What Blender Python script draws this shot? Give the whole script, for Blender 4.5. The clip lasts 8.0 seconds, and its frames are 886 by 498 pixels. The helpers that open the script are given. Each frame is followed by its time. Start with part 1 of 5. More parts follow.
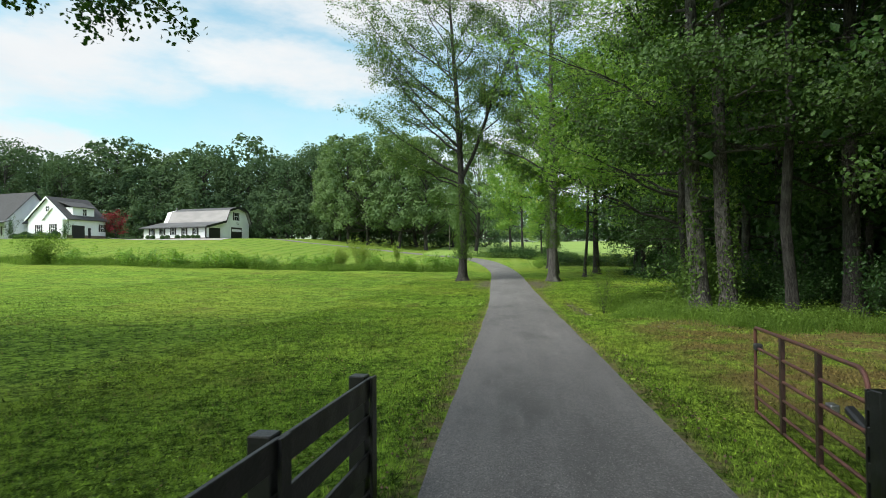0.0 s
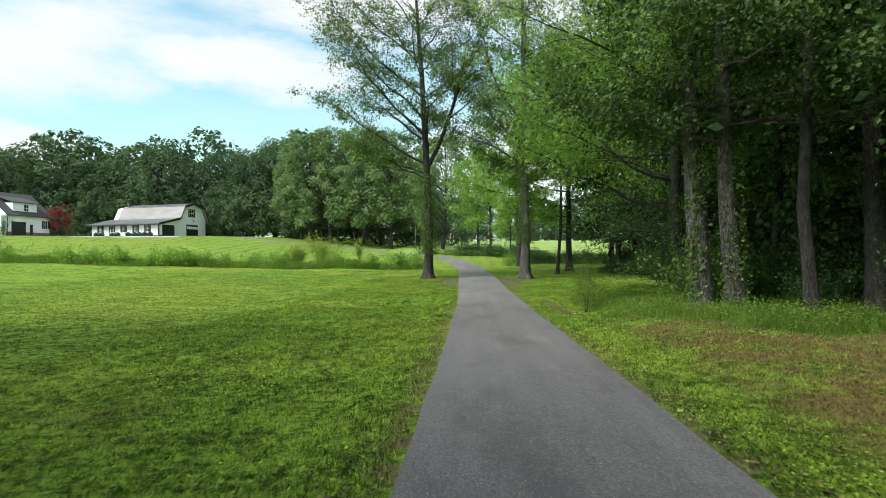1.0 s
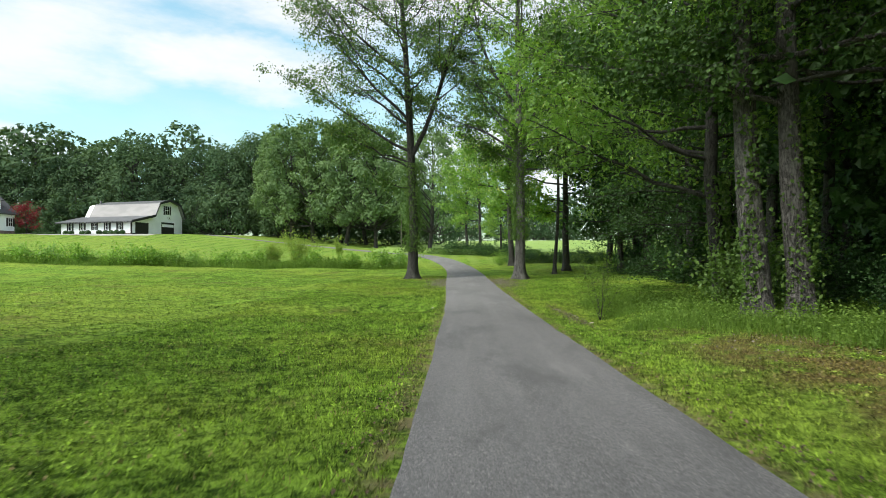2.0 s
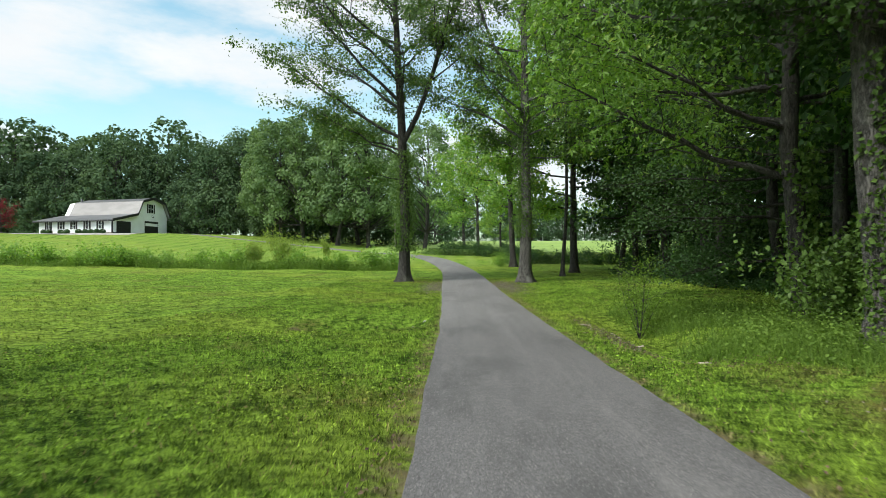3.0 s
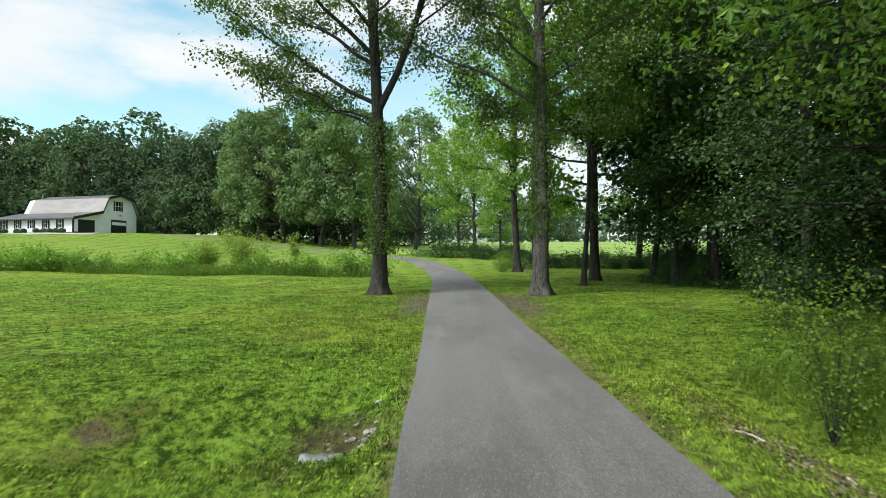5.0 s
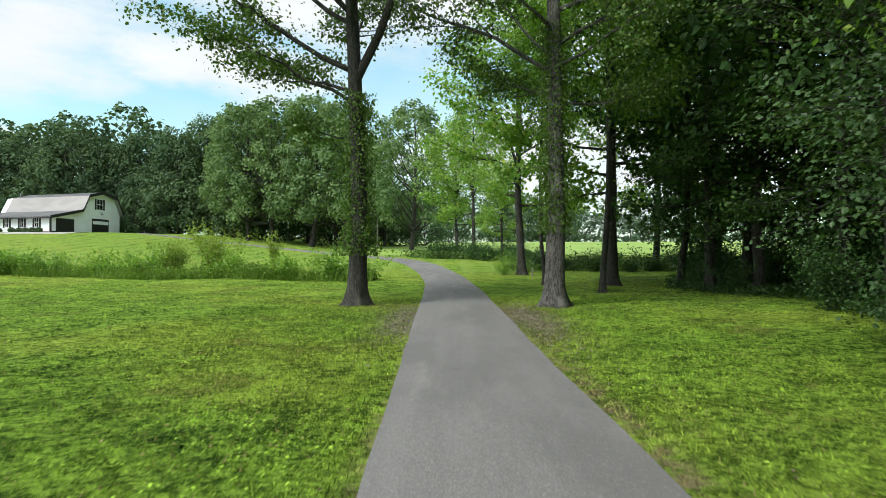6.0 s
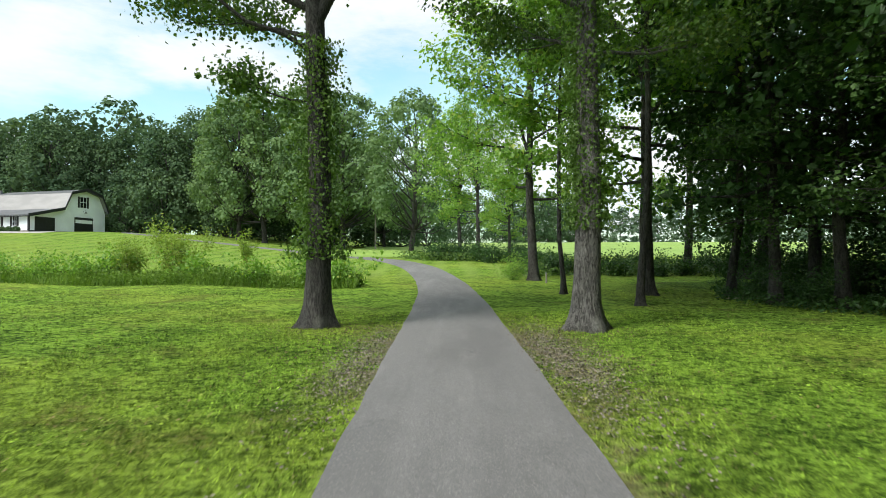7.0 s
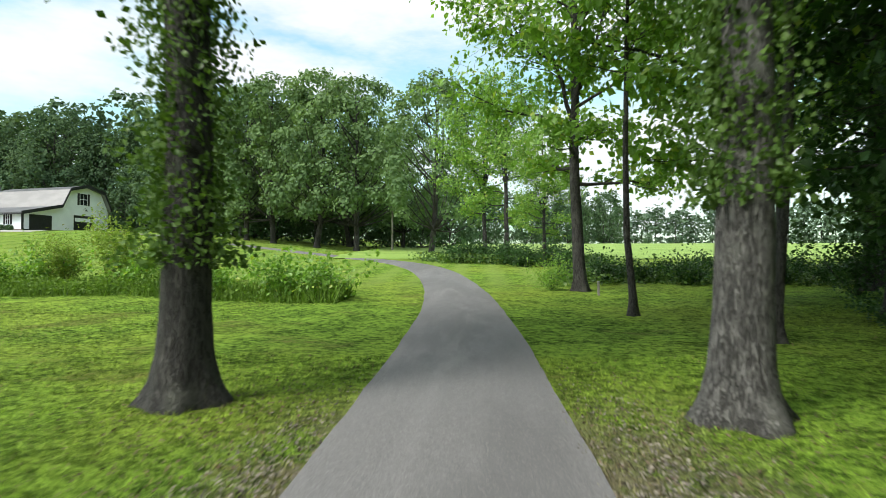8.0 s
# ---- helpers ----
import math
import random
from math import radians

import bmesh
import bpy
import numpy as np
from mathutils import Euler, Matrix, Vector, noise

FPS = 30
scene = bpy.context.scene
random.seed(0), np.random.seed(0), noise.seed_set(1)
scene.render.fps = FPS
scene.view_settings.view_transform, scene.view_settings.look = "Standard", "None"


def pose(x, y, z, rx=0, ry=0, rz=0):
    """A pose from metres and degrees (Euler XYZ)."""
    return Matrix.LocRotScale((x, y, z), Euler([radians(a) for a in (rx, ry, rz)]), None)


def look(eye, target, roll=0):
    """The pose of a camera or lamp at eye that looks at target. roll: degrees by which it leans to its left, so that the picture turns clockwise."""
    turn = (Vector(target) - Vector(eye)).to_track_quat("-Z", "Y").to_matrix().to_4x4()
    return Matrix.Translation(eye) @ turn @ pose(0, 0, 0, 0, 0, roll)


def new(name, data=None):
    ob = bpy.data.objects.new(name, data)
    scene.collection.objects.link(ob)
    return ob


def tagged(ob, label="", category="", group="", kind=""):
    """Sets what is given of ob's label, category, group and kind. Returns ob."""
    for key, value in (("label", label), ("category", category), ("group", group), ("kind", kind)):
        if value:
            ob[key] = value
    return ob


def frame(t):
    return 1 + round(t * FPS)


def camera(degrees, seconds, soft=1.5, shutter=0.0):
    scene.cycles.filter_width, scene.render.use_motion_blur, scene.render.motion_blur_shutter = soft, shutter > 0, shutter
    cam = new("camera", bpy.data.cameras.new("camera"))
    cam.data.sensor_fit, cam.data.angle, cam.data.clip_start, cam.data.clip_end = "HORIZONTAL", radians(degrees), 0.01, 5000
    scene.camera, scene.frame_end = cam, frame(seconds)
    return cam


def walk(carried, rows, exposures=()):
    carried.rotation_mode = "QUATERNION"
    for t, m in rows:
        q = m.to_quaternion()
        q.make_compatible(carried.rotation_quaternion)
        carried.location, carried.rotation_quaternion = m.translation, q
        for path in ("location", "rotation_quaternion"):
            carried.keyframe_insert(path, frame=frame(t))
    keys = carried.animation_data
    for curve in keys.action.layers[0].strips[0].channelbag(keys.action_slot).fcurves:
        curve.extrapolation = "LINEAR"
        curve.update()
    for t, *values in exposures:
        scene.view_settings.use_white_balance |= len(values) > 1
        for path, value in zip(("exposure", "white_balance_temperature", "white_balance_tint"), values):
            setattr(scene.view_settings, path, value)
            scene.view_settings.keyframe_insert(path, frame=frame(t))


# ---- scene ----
cam = camera(70.2, 8.0, soft=0.55, shutter=0.25)
METRES, EYE, TILT, LEAN, TURN = 43.6, 2.05, 0.0, 0.0, 5.8
ROWS = [
    (0.0, 0.0, 0.0, 0.0, 0.01, 1.1, 0.32),
    (0.5, 0.0019, 0.0417, -0.0039, -1.71, 1.11, 0.32),
    (1.0, 0.0042, 0.0865, -0.0076, -3.02, 1.12, 0.33),
    (1.5, 0.0081, 0.139, -0.0104, -3.75, 1.13, 0.31),
    (3.0, 0.0217, 0.311, -0.0109, -4.52, 1.22, 0.24),
    (3.5, 0.0266, 0.3655, -0.0095, -4.67, 1.27, 0.23),
    (4.0, 0.0322, 0.4195, -0.008, -4.81, 1.29, 0.22),
    (4.5, 0.0388, 0.4722, -0.0066, -4.92, 1.31, 0.2),
    (6.0, 0.0626, 0.6479, -0.0025, -5.06, 1.35, 0.21),
    (6.5, 0.0727, 0.7142, -0.0007, -5.03, 1.38, 0.18),
    (7.0, 0.0843, 0.7898, 0.0016, -4.58, 1.39, 0.15),
    (7.5, 0.0974, 0.8802, 0.0034, -3.31, 1.46, 0.07),
    (8.0, 0.1115, 0.9926, 0.0055, -2.05, 1.51, -0.03),
]
walk(cam, [(t, pose(0, 0, EYE, TILT, LEAN, TURN) @ pose(METRES * x, METRES * y, METRES * z, 90 + pitch, roll, yaw)) for t, x, y, z, yaw, pitch, roll in ROWS],
     exposures=((0.0, 0.92), (0.5, 1.0), (1.5, 1.1), (3.5, 0.98), (6.0, 1.02), (7.5, 1.14), (8.0, 1.14)))

# ---- light: hazy afternoon, thin bright cloud, low-contrast sun ----
SUN_AZ, SUN_EL = 230.0, 47.0          # degrees clockwise from +y, degrees above the horizon
sun_way = Vector((math.sin(radians(SUN_AZ)) * math.cos(radians(SUN_EL)), math.cos(radians(SUN_AZ)) * math.cos(radians(SUN_EL)), math.sin(radians(SUN_EL))))
sun = new("sun", bpy.data.lights.new("sun", "SUN"))
sun.data.energy, sun.data.angle, sun.data.color = 2.1, radians(24), (1.0, 0.965, 0.90)
sun.matrix_world = look((0, 0, 60), Vector((0, 0, 60)) - sun_way)


class Nodes:
    """Short hand for node trees."""

    def __init__(self, tree):
        self.t = tree

    def add(self, kind, ins=None, operation=None, use_clamp=False, interpolation_type=None, data_type=None, blend_type=None, feature=None, bands_direction=None):
        n = self.t.nodes.new(kind)
        if operation:
            n.operation = operation
        if use_clamp:
            n.use_clamp = True
        if interpolation_type:
            n.interpolation_type = interpolation_type
        if data_type:
            n.data_type = data_type
        if blend_type:
            n.blend_type = blend_type
        if feature:
            n.feature = feature
        if bands_direction:
            n.wave_type, n.bands_direction = "BANDS", bands_direction
        for k, v in (ins or {}).items():
            if isinstance(v, bpy.types.NodeSocket):
                self.t.links.new(v, n.inputs[k])
            else:
                n.inputs[k].default_value = v
        return n

    def math(self, op, a, b=0.0, c=0.0, clamp=False):
        return self.add("ShaderNodeMath", {0: a, 1: b, 2: c}, operation=op, use_clamp=clamp).outputs[0]

    def step(self, v, lo, hi, a=0.0, b=1.0):
        return self.add("ShaderNodeMapRange", {0: v, 1: lo, 2: hi, 3: a, 4: b}, interpolation_type="SMOOTHSTEP").outputs[0]

    def mix(self, f, a, b, mode="MIX"):
        n = self.add("ShaderNodeMix", {0: f, 6: a, 7: b}, data_type="RGBA", blend_type=mode)
        return n.outputs[2]

    def noise(self, vec, scale, detail=4.0, rough=0.55, distortion=0.0):
        return self.add("ShaderNodeTexNoise", {"Vector": vec, "Scale": scale, "Detail": detail, "Roughness": rough, "Distortion": distortion}).outputs[0]

    def scaled(self, vec, s):
        return self.add("ShaderNodeVectorMath", {0: vec, 1: s}, operation="MULTIPLY").outputs[0]

    def bump(self, height, strength, dist):
        return self.add("ShaderNodeBump", {"Height": height, "Strength": strength, "Distance": dist}).outputs[0]


def make_world():
    world = bpy.data.worlds.new("sky")
    scene.world = world
    world.use_nodes = True
    world.node_tree.nodes.clear()
    N = Nodes(world.node_tree)
    sky = N.add("ShaderNodeTexSky")
    sky.sky_type, sky.sun_disc = "NISHITA", False
    sky.sun_elevation, sky.sun_rotation = radians(SUN_EL), radians(SUN_AZ)
    sky.air_density, sky.dust_density, sky.ozone_density = 1.0, 2.0, 1.2
    way = N.add("ShaderNodeTexCoord").outputs["Generated"]
    xyz = N.add("ShaderNodeSeparateXYZ", {0: way})
    x, y, z = xyz.outputs
    flat = N.math("MAXIMUM", y, 0.12)
    u, v = N.math("DIVIDE", x, flat), N.math("DIVIDE", z, flat)
    bend = N.add("ShaderNodeTexNoise", {"Vector": N.scaled(way, (3, 3, 7)), "Scale": 1.0, "Detail": 5.0, "Roughness": 0.6})
    bent = N.add("ShaderNodeSeparateColor", {0: bend.outputs["Color"]})
    u = N.math("ADD", u, N.math("MULTIPLY", N.math("SUBTRACT", bent.outputs[0], 0.5), 0.45))
    v = N.math("ADD", v, N.math("MULTIPLY", N.math("SUBTRACT", bent.outputs[1], 0.5), 0.16))
    warp = N.noise(N.scaled(way, (7, 7, 22)), 1.0, 6.0, 0.65)
    wob = N.math("MULTIPLY", N.math("SUBTRACT", warp, 0.5), 2.2)
    total = None
    # long streaks of cloud: centre, half sizes, slope
    for cu, cv, a, b, k in ((-0.80, 0.345, 0.38, 0.090, 0.02), (-0.36, 0.315, 0.20, 0.048, -0.10), (-0.22, 0.44, 0.48, 0.085, -0.20), (-0.80, 0.200, 0.24, 0.045, -0.13), (0.25, 0.42, 0.42, 0.14, 0.0), (0.35, 0.16, 0.55, 0.10, 0.0)):
        du = N.math("SUBTRACT", u, cu)
        dv = N.math("SUBTRACT", N.math("SUBTRACT", v, cv), N.math("MULTIPLY", du, k))
        q = N.math("ADD", N.math("POWER", N.math("ABSOLUTE", N.math("DIVIDE", du, a)), 2.0), N.math("POWER", N.math("ABSOLUTE", N.math("DIVIDE", dv, b)), 2.0))
        q = N.math("ADD", q, wob)
        m = N.step(q, 1.75, -0.15)
        total = m if total is None else N.math("MAXIMUM", total, m)
    veil = N.noise(N.scaled(way, (2.2, 2.2, 6)), 1.0, 6.0, 0.6)
    open_side = N.step(y, 0.45, 0.1)
    high = N.step(z, 0.42, 0.6)
    more = N.math("MULTIPLY", N.step(veil, 0.36, 0.58), N.math("MAXIMUM", open_side, high))
    thin = N.math("MULTIPLY", N.step(veil, 0.40, 0.75), 0.30)
    total = N.math("MAXIMUM", N.math("MAXIMUM", total, more), thin)
    blue = N.mix(1.0, sky.outputs[0], (0.126, 0.152, 0.124, 1), "MULTIPLY")
    lit = N.mix(N.noise(N.scaled(way, (6, 6, 14)), 1.0, 5.0), (0.43, 0.455, 0.475, 1), (0.52, 0.53, 0.53, 1))
    col = N.mix(total, blue, lit)
    bg = N.add("ShaderNodeBackground", {0: col, 1: 1.0})
    out = N.add("ShaderNodeOutputWorld", {0: bg.outputs[0]})


make_world()


# ---- materials ----
def material(name, rough=0.8, metal=0.0):
    m = bpy.data.materials.new(name)
    m.use_nodes = True
    N = Nodes(m.node_tree)
    b = m.node_tree.nodes["Principled BSDF"]
    b.inputs["Roughness"].default_value, b.inputs["Metallic"].default_value = rough, metal
    N.b = b
    N.pos = N.add("ShaderNodeNewGeometry").outputs["Position"]
    N.obj = N.add("ShaderNodeTexCoord").outputs["Object"]
    return m, N


def link(N, out, name):
    N.t.links.new(out, N.b.inputs[name])


def plain(name, col, rough=0.6, metal=0.0, vary=0.12, scale=3.0, bump=0.1, fine=60.0):
    """Painted or bare surface with blotches at one scale and grain at another."""
    m, N = material(name, rough, metal)
    big, small = N.noise(N.pos, scale, 5), N.noise(N.pos, fine, 3)
    f = N.math("ADD", N.math("MULTIPLY", big, 0.7), N.math("MULTIPLY", small, 0.3))
    lo = tuple(max(c * (1 - vary * 2), 0) for c in col) + (1,)
    hi = tuple(min(c * (1 + vary), 1) for c in col) + (1,)
    link(N, N.mix(N.step(f, 0.35, 0.65), lo, hi), "Base Color")
    link(N, N.step(big, 0.3, 0.7, rough - 0.08, min(rough + 0.08, 1)), "Roughness")
    link(N, N.bump(small, bump, 0.01), "Normal")
    return m


def leaf_material(name, dark, light, rough=0.5, trans=0.35, yellow=None, single=0.6, patch=0.45, gloss=0.2):
    m, N = material(name, rough)
    rnd = N.add("ShaderNodeNewGeometry").outputs["Random Per Island"]
    clump = N.noise(N.pos, patch, 3)
    f = N.math("ADD", N.math("MULTIPLY", rnd, single), N.math("MULTIPLY", N.step(clump, 0.3, 0.7), 1.0 - single))
    col = N.mix(f, dark + (1,), light + (1,))
    if yellow:
        col = N.mix(N.step(rnd, 0.93, 0.96), col, yellow + (1,))
    link(N, col, "Base Color")
    N.b.inputs["Specular IOR Level"].default_value = gloss
    tr = N.add("ShaderNodeBsdfTranslucent", {0: N.mix(1.0, col, (1.25, 1.35, 0.55, 1), "MULTIPLY")})
    mix = N.add("ShaderNodeMixShader", {0: trans, 1: N.b.outputs[0], 2: tr.outputs[0]})
    N.t.links.new(mix.outputs[0], m.node_tree.nodes["Material Output"].inputs[0])
    return m


def bark_material(name, dark, light, lichen=(0.30, 0.31, 0.28)):
    m, N = material(name, 0.92)
    ridge = N.noise(N.scaled(N.obj, (21, 21, 4.2)), 1.0, 5, 0.65, 1.3)
    grain = N.noise(N.scaled(N.obj, (30, 30, 5)), 1.0, 5)
    patch = N.noise(N.obj, 1.1, 5)
    h = N.math("ADD", N.step(ridge, 0.40, 0.58), N.math("MULTIPLY", grain, 0.8))
    col = N.mix(N.step(h, 0.3, 1.5), dark + (1,), light + (1,))
    col = N.mix(N.math("MULTIPLY", N.step(patch, 0.52, 0.66), 0.55), col, lichen + (1,))
    link(N, col, "Base Color")
    link(N, N.bump(h, 0.9, 0.04), "Normal")
    return m


def turf(N):
    """Colour of the lawn: tufts, yellow swathes, worn and dry places, mower lines on the hill."""
    px = N.add("ShaderNodeSeparateXYZ", {0: N.pos})
    x, y = px.outputs[0], px.outputs[1]
    big = N.noise(N.pos, 0.09, 5, 0.6)
    mid = N.noise(N.pos, 0.8, 5, 0.65)
    tuft = N.noise(N.pos, 6.0, 6, 0.75)
    blade = N.noise(N.scaled(N.pos, (55, 40, 40)), 1.0, 3, 0.75)
    lump = N.noise(N.pos, 2.6, 4, 0.7)
    f = N.math("ADD", N.math("ADD", N.math("MULTIPLY", N.math("ADD", mid, lump), 0.16), N.math("MULTIPLY", tuft, 0.44)), N.math("MULTIPLY", blade, 0.24))
    col = N.mix(N.step(f, 0.43, 0.57), (0.024, 0.060, 0.007, 1), (0.245, 0.405, 0.054, 1))
    col = N.mix(N.math("MULTIPLY", N.step(big, 0.42, 0.62), 0.55), col, N.mix(N.step(f, 0.42, 0.58), (0.095, 0.135, 0.018, 1), (0.345, 0.435, 0.070, 1)))
    worn = N.math("MULTIPLY", N.step(N.noise(N.pos, 0.32, 6, 0.7), 0.55, 0.66), N.step(tuft, 0.42, 0.58))
    col = N.mix(N.math("MULTIPLY", worn, 0.75), col, (0.150, 0.125, 0.050, 1))
    # dry verge by the woods, past the gate
    dry = N.math("MULTIPLY", N.step(x, 2.9, 4.6), N.math("MULTIPLY", N.step(y, 26.0, 19.0), N.step(y, 6.0, 11.0)))
    dry = N.math("MULTIPLY", dry, N.step(N.noise(N.pos, 0.6, 6, 0.72), 0.36, 0.56))
    col = N.mix(N.math("MULTIPLY", dry, 0.85), col, N.mix(tuft, (0.075, 0.050, 0.022, 1), (0.27, 0.185, 0.095, 1)))
    # straw and crumbs along the edge of the asphalt
    off = N.math("ABSOLUTE", N.math("SUBTRACT", x, 0.55))
    edge = N.math("MULTIPLY", N.step(off, 1.78, 1.42), N.step(y, 48.0, 36.0))
    edge = N.math("MULTIPLY", edge, N.step(N.noise(N.pos, 2.2, 5, 0.7), 0.40, 0.62))
    col = N.mix(N.math("MULTIPLY", edge, 0.9), col, N.mix(tuft, (0.09, 0.07, 0.04, 1), (0.32, 0.27, 0.16, 1)))
    band = N.math("MULTIPLY", N.math("MULTIPLY", N.step(y, 42.5, 45.5), N.step(y, 54.0, 49.5)), N.step(off, 3.3, 1.5))
    band = N.math("MULTIPLY", band, N.step(N.noise(N.pos, 1.4, 6, 0.7), 0.38, 0.58))
    col = N.mix(N.math("MULTIPLY", band, 0.85), col, N.mix(tuft, (0.070, 0.055, 0.035, 1), (0.30, 0.255, 0.185, 1)))
    for cx, cy, wide in ((3.7, 30.0, 0.9), (4.9, 31.2, 1.3)):
        dx, dy = N.math("MULTIPLY", N.math("ADD", x, cx), wide), N.math("MULTIPLY", N.math("SUBTRACT", y, cy), 1.6)
        bare = N.math("SQRT", N.math("ADD", N.math("MULTIPLY", dx, dx), N.math("MULTIPLY", dy, dy)))
        bare = N.math("MULTIPLY", N.step(N.math("ADD", bare, N.math("MULTIPLY", lump, 1.2)), 1.15, 0.75), 0.8)
        col = N.mix(bare, col, N.mix(tuft, (0.05, 0.038, 0.022, 1), (0.26, 0.21, 0.14, 1)))
    # bare soil by the culvert, its dark tone also painting the ditch hollow's shade
    dx, dy = N.math("MULTIPLY", N.math("ADD", x, 1.8), 1.2), N.math("SUBTRACT", y, 31.2)
    pit = N.math("SQRT", N.math("ADD", N.math("MULTIPLY", dx, dx), N.math("MULTIPLY", dy, dy)))
    pit = N.math("MULTIPLY", N.step(N.math("ADD", pit, N.math("MULTIPLY", mid, 1.0)), 1.45, 0.8), 0.75)
    col = N.mix(pit, col, N.mix(tuft, (0.030, 0.024, 0.014, 1), (0.17, 0.14, 0.085, 1)))
    stripe = N.add("ShaderNodeTexWave", {"Vector": N.pos, "Scale": 0.14, "Distortion": 1.2, "Detail": 2.0, "Detail Scale": 0.5}, bands_direction="X").outputs["Fac"]
    on = N.step(y, 70.0, 80.0)
    col = N.mix(N.math("MULTIPLY", on, N.math("ADD", N.math("MULTIPLY", stripe, 0.62), 0.02)), col, (0.215, 0.300, 0.070, 1))
    return col, tuft, blade


def grass_material():
    m, N = material("lawn", 0.9)
    col, tuft, blade = turf(N)
    link(N, col, "Base Color")
    N.b.inputs["Specular IOR Level"].default_value = 0.04
    link(N, N.bump(N.math("ADD", N.math("MULTIPLY", tuft, 0.9), N.math("MULTIPLY", blade, 0.5)), 1.0, 0.08), "Normal")
    return m


def blade_material():
    m, N = material("grass_blade", 0.65)
    col, tuft, blade = turf(N)
    rnd = N.add("ShaderNodeNewGeometry").outputs["Random Per Island"]
    col = N.mix(1.0, col, N.mix(rnd, (0.30, 0.34, 0.28, 1), (1.95, 1.9, 1.6, 1)), "MULTIPLY")
    col = N.mix(N.step(rnd, 0.95, 0.97), col, (0.27, 0.23, 0.10, 1))
    link(N, col, "Base Color")
    N.b.inputs["Specular IOR Level"].default_value = 0.15
    tr = N.add("ShaderNodeBsdfTranslucent", {0: col})
    mix = N.add("ShaderNodeMixShader", {0: 0.25, 1: N.b.outputs[0], 2: tr.outputs[0]})
    N.t.links.new(mix.outputs[0], m.node_tree.nodes["Material Output"].inputs[0])
    return m


def asphalt_material():
    m, N = material("asphalt", 0.85)
    px = N.add("ShaderNodeSeparateXYZ", {0: N.pos})
    grit = N.add("ShaderNodeTexVoronoi", {"Vector": N.pos, "Scale": 85.0}).outputs["Color"]
    g = N.math("MULTIPLY", N.add("ShaderNodeSeparateColor", {0: grit}).outputs[0], 1.0)
    fine = N.noise(N.pos, 160, 2)
    blot = N.noise(N.scaled(N.pos, (1.0, 0.30, 1)), 0.55, 7, 0.66)
    streak = N.noise(N.scaled(N.pos, (3.2, 0.05, 1)), 1.0, 3)
    f = N.math("ADD", N.math("ADD", N.math("MULTIPLY", g, 0.35), N.math("MULTIPLY", fine, 0.25)), N.math("MULTIPLY", N.math("ADD", N.math("MULTIPLY", streak, 0.55), 0.225), 0.4))
    col = N.mix(N.step(f, 0.25, 0.75), (0.070, 0.068, 0.070, 1), (0.196, 0.191, 0.194, 1))
    col = N.mix(N.math("MULTIPLY", N.step(blot, 0.46, 0.62), 0.72), col, N.mix(fine, (0.050, 0.049, 0.051, 1), (0.100, 0.098, 0.100, 1)))
    pale = N.noise(N.scaled(N.pos, (1.5, 0.22, 1)), 0.8, 6, 0.7)
    col = N.mix(N.math("MULTIPLY", N.step(pale, 0.54, 0.72), 0.55), col, N.mix(fine, (0.17, 0.165, 0.165, 1), (0.29, 0.28, 0.275, 1)))
    col = N.mix(N.math("MULTIPLY", N.step(g, 0.93, 0.97), 0.5), col, (0.36, 0.35, 0.33, 1))
    col = N.mix(N.math("MULTIPLY", N.step(px.outputs[1], 26.0, 34.0), 0.22), col, (0.270, 0.265, 0.265, 1))
    pit = N.math("MULTIPLY", N.step(N.noise(N.pos, 38, 3, 0.7), 0.64, 0.70), 0.7)
    col = N.mix(pit, col, (0.045, 0.045, 0.047, 1))
    crack = N.add("ShaderNodeTexVoronoi", {"Vector": N.scaled(N.add("ShaderNodeVectorMath", {0: N.pos, 1: N.scaled(N.add("ShaderNodeTexNoise", {"Vector": N.pos, "Scale": 1.6, "Detail": 5.0}).outputs["Color"], (0.8, 0.8, 0)) }, operation="ADD").outputs[0], (0.45, 0.22, 1)), "Scale": 1.0}, feature="DISTANCE_TO_EDGE").outputs["Distance"]
    line = N.math("MULTIPLY", N.step(crack, 0.006, 0.001), N.step(blot, 0.48, 0.56))
    col = N.mix(N.math("MULTIPLY", line, 0.25), col, (0.035, 0.035, 0.036, 1))
    link(N, col, "Base Color")
    link(N, N.bump(N.math("ADD", N.math("MULTIPLY", g, 0.6), N.math("MULTIPLY", fine, 0.5)), 0.6, 0.012), "Normal")
    return m


def crop_material():
    m, N = material("crop", 0.8)
    row = N.noise(N.scaled(N.pos, (0.05, 0.35, 1)), 1.0, 5, 0.6)
    fine = N.noise(N.pos, 3.0, 4, 0.7)
    f = N.math("ADD", N.math("MULTIPLY", row, 0.6), N.math("MULTIPLY", fine, 0.4))
    link(N, N.mix(N.step(f, 0.35, 0.65), (0.17, 0.28, 0.045, 1), (0.27, 0.40, 0.075, 1)), "Base Color")
    link(N, N.bump(fine, 0.6, 0.3), "Normal")
    return m


def metal_roof(name, lo, hi):
    m, N = material(name, 0.6, 0.1)
    blot = N.noise(N.scaled(N.obj, (0.4, 1.0, 1.0)), 0.8, 5)
    link(N, N.mix(N.step(blot, 0.35, 0.65), lo + (1,), hi + (1,)), "Base Color")
    link(N, N.bump(N.noise(N.obj, 2.0, 3), 0.08, 0.02), "Normal")
    return m


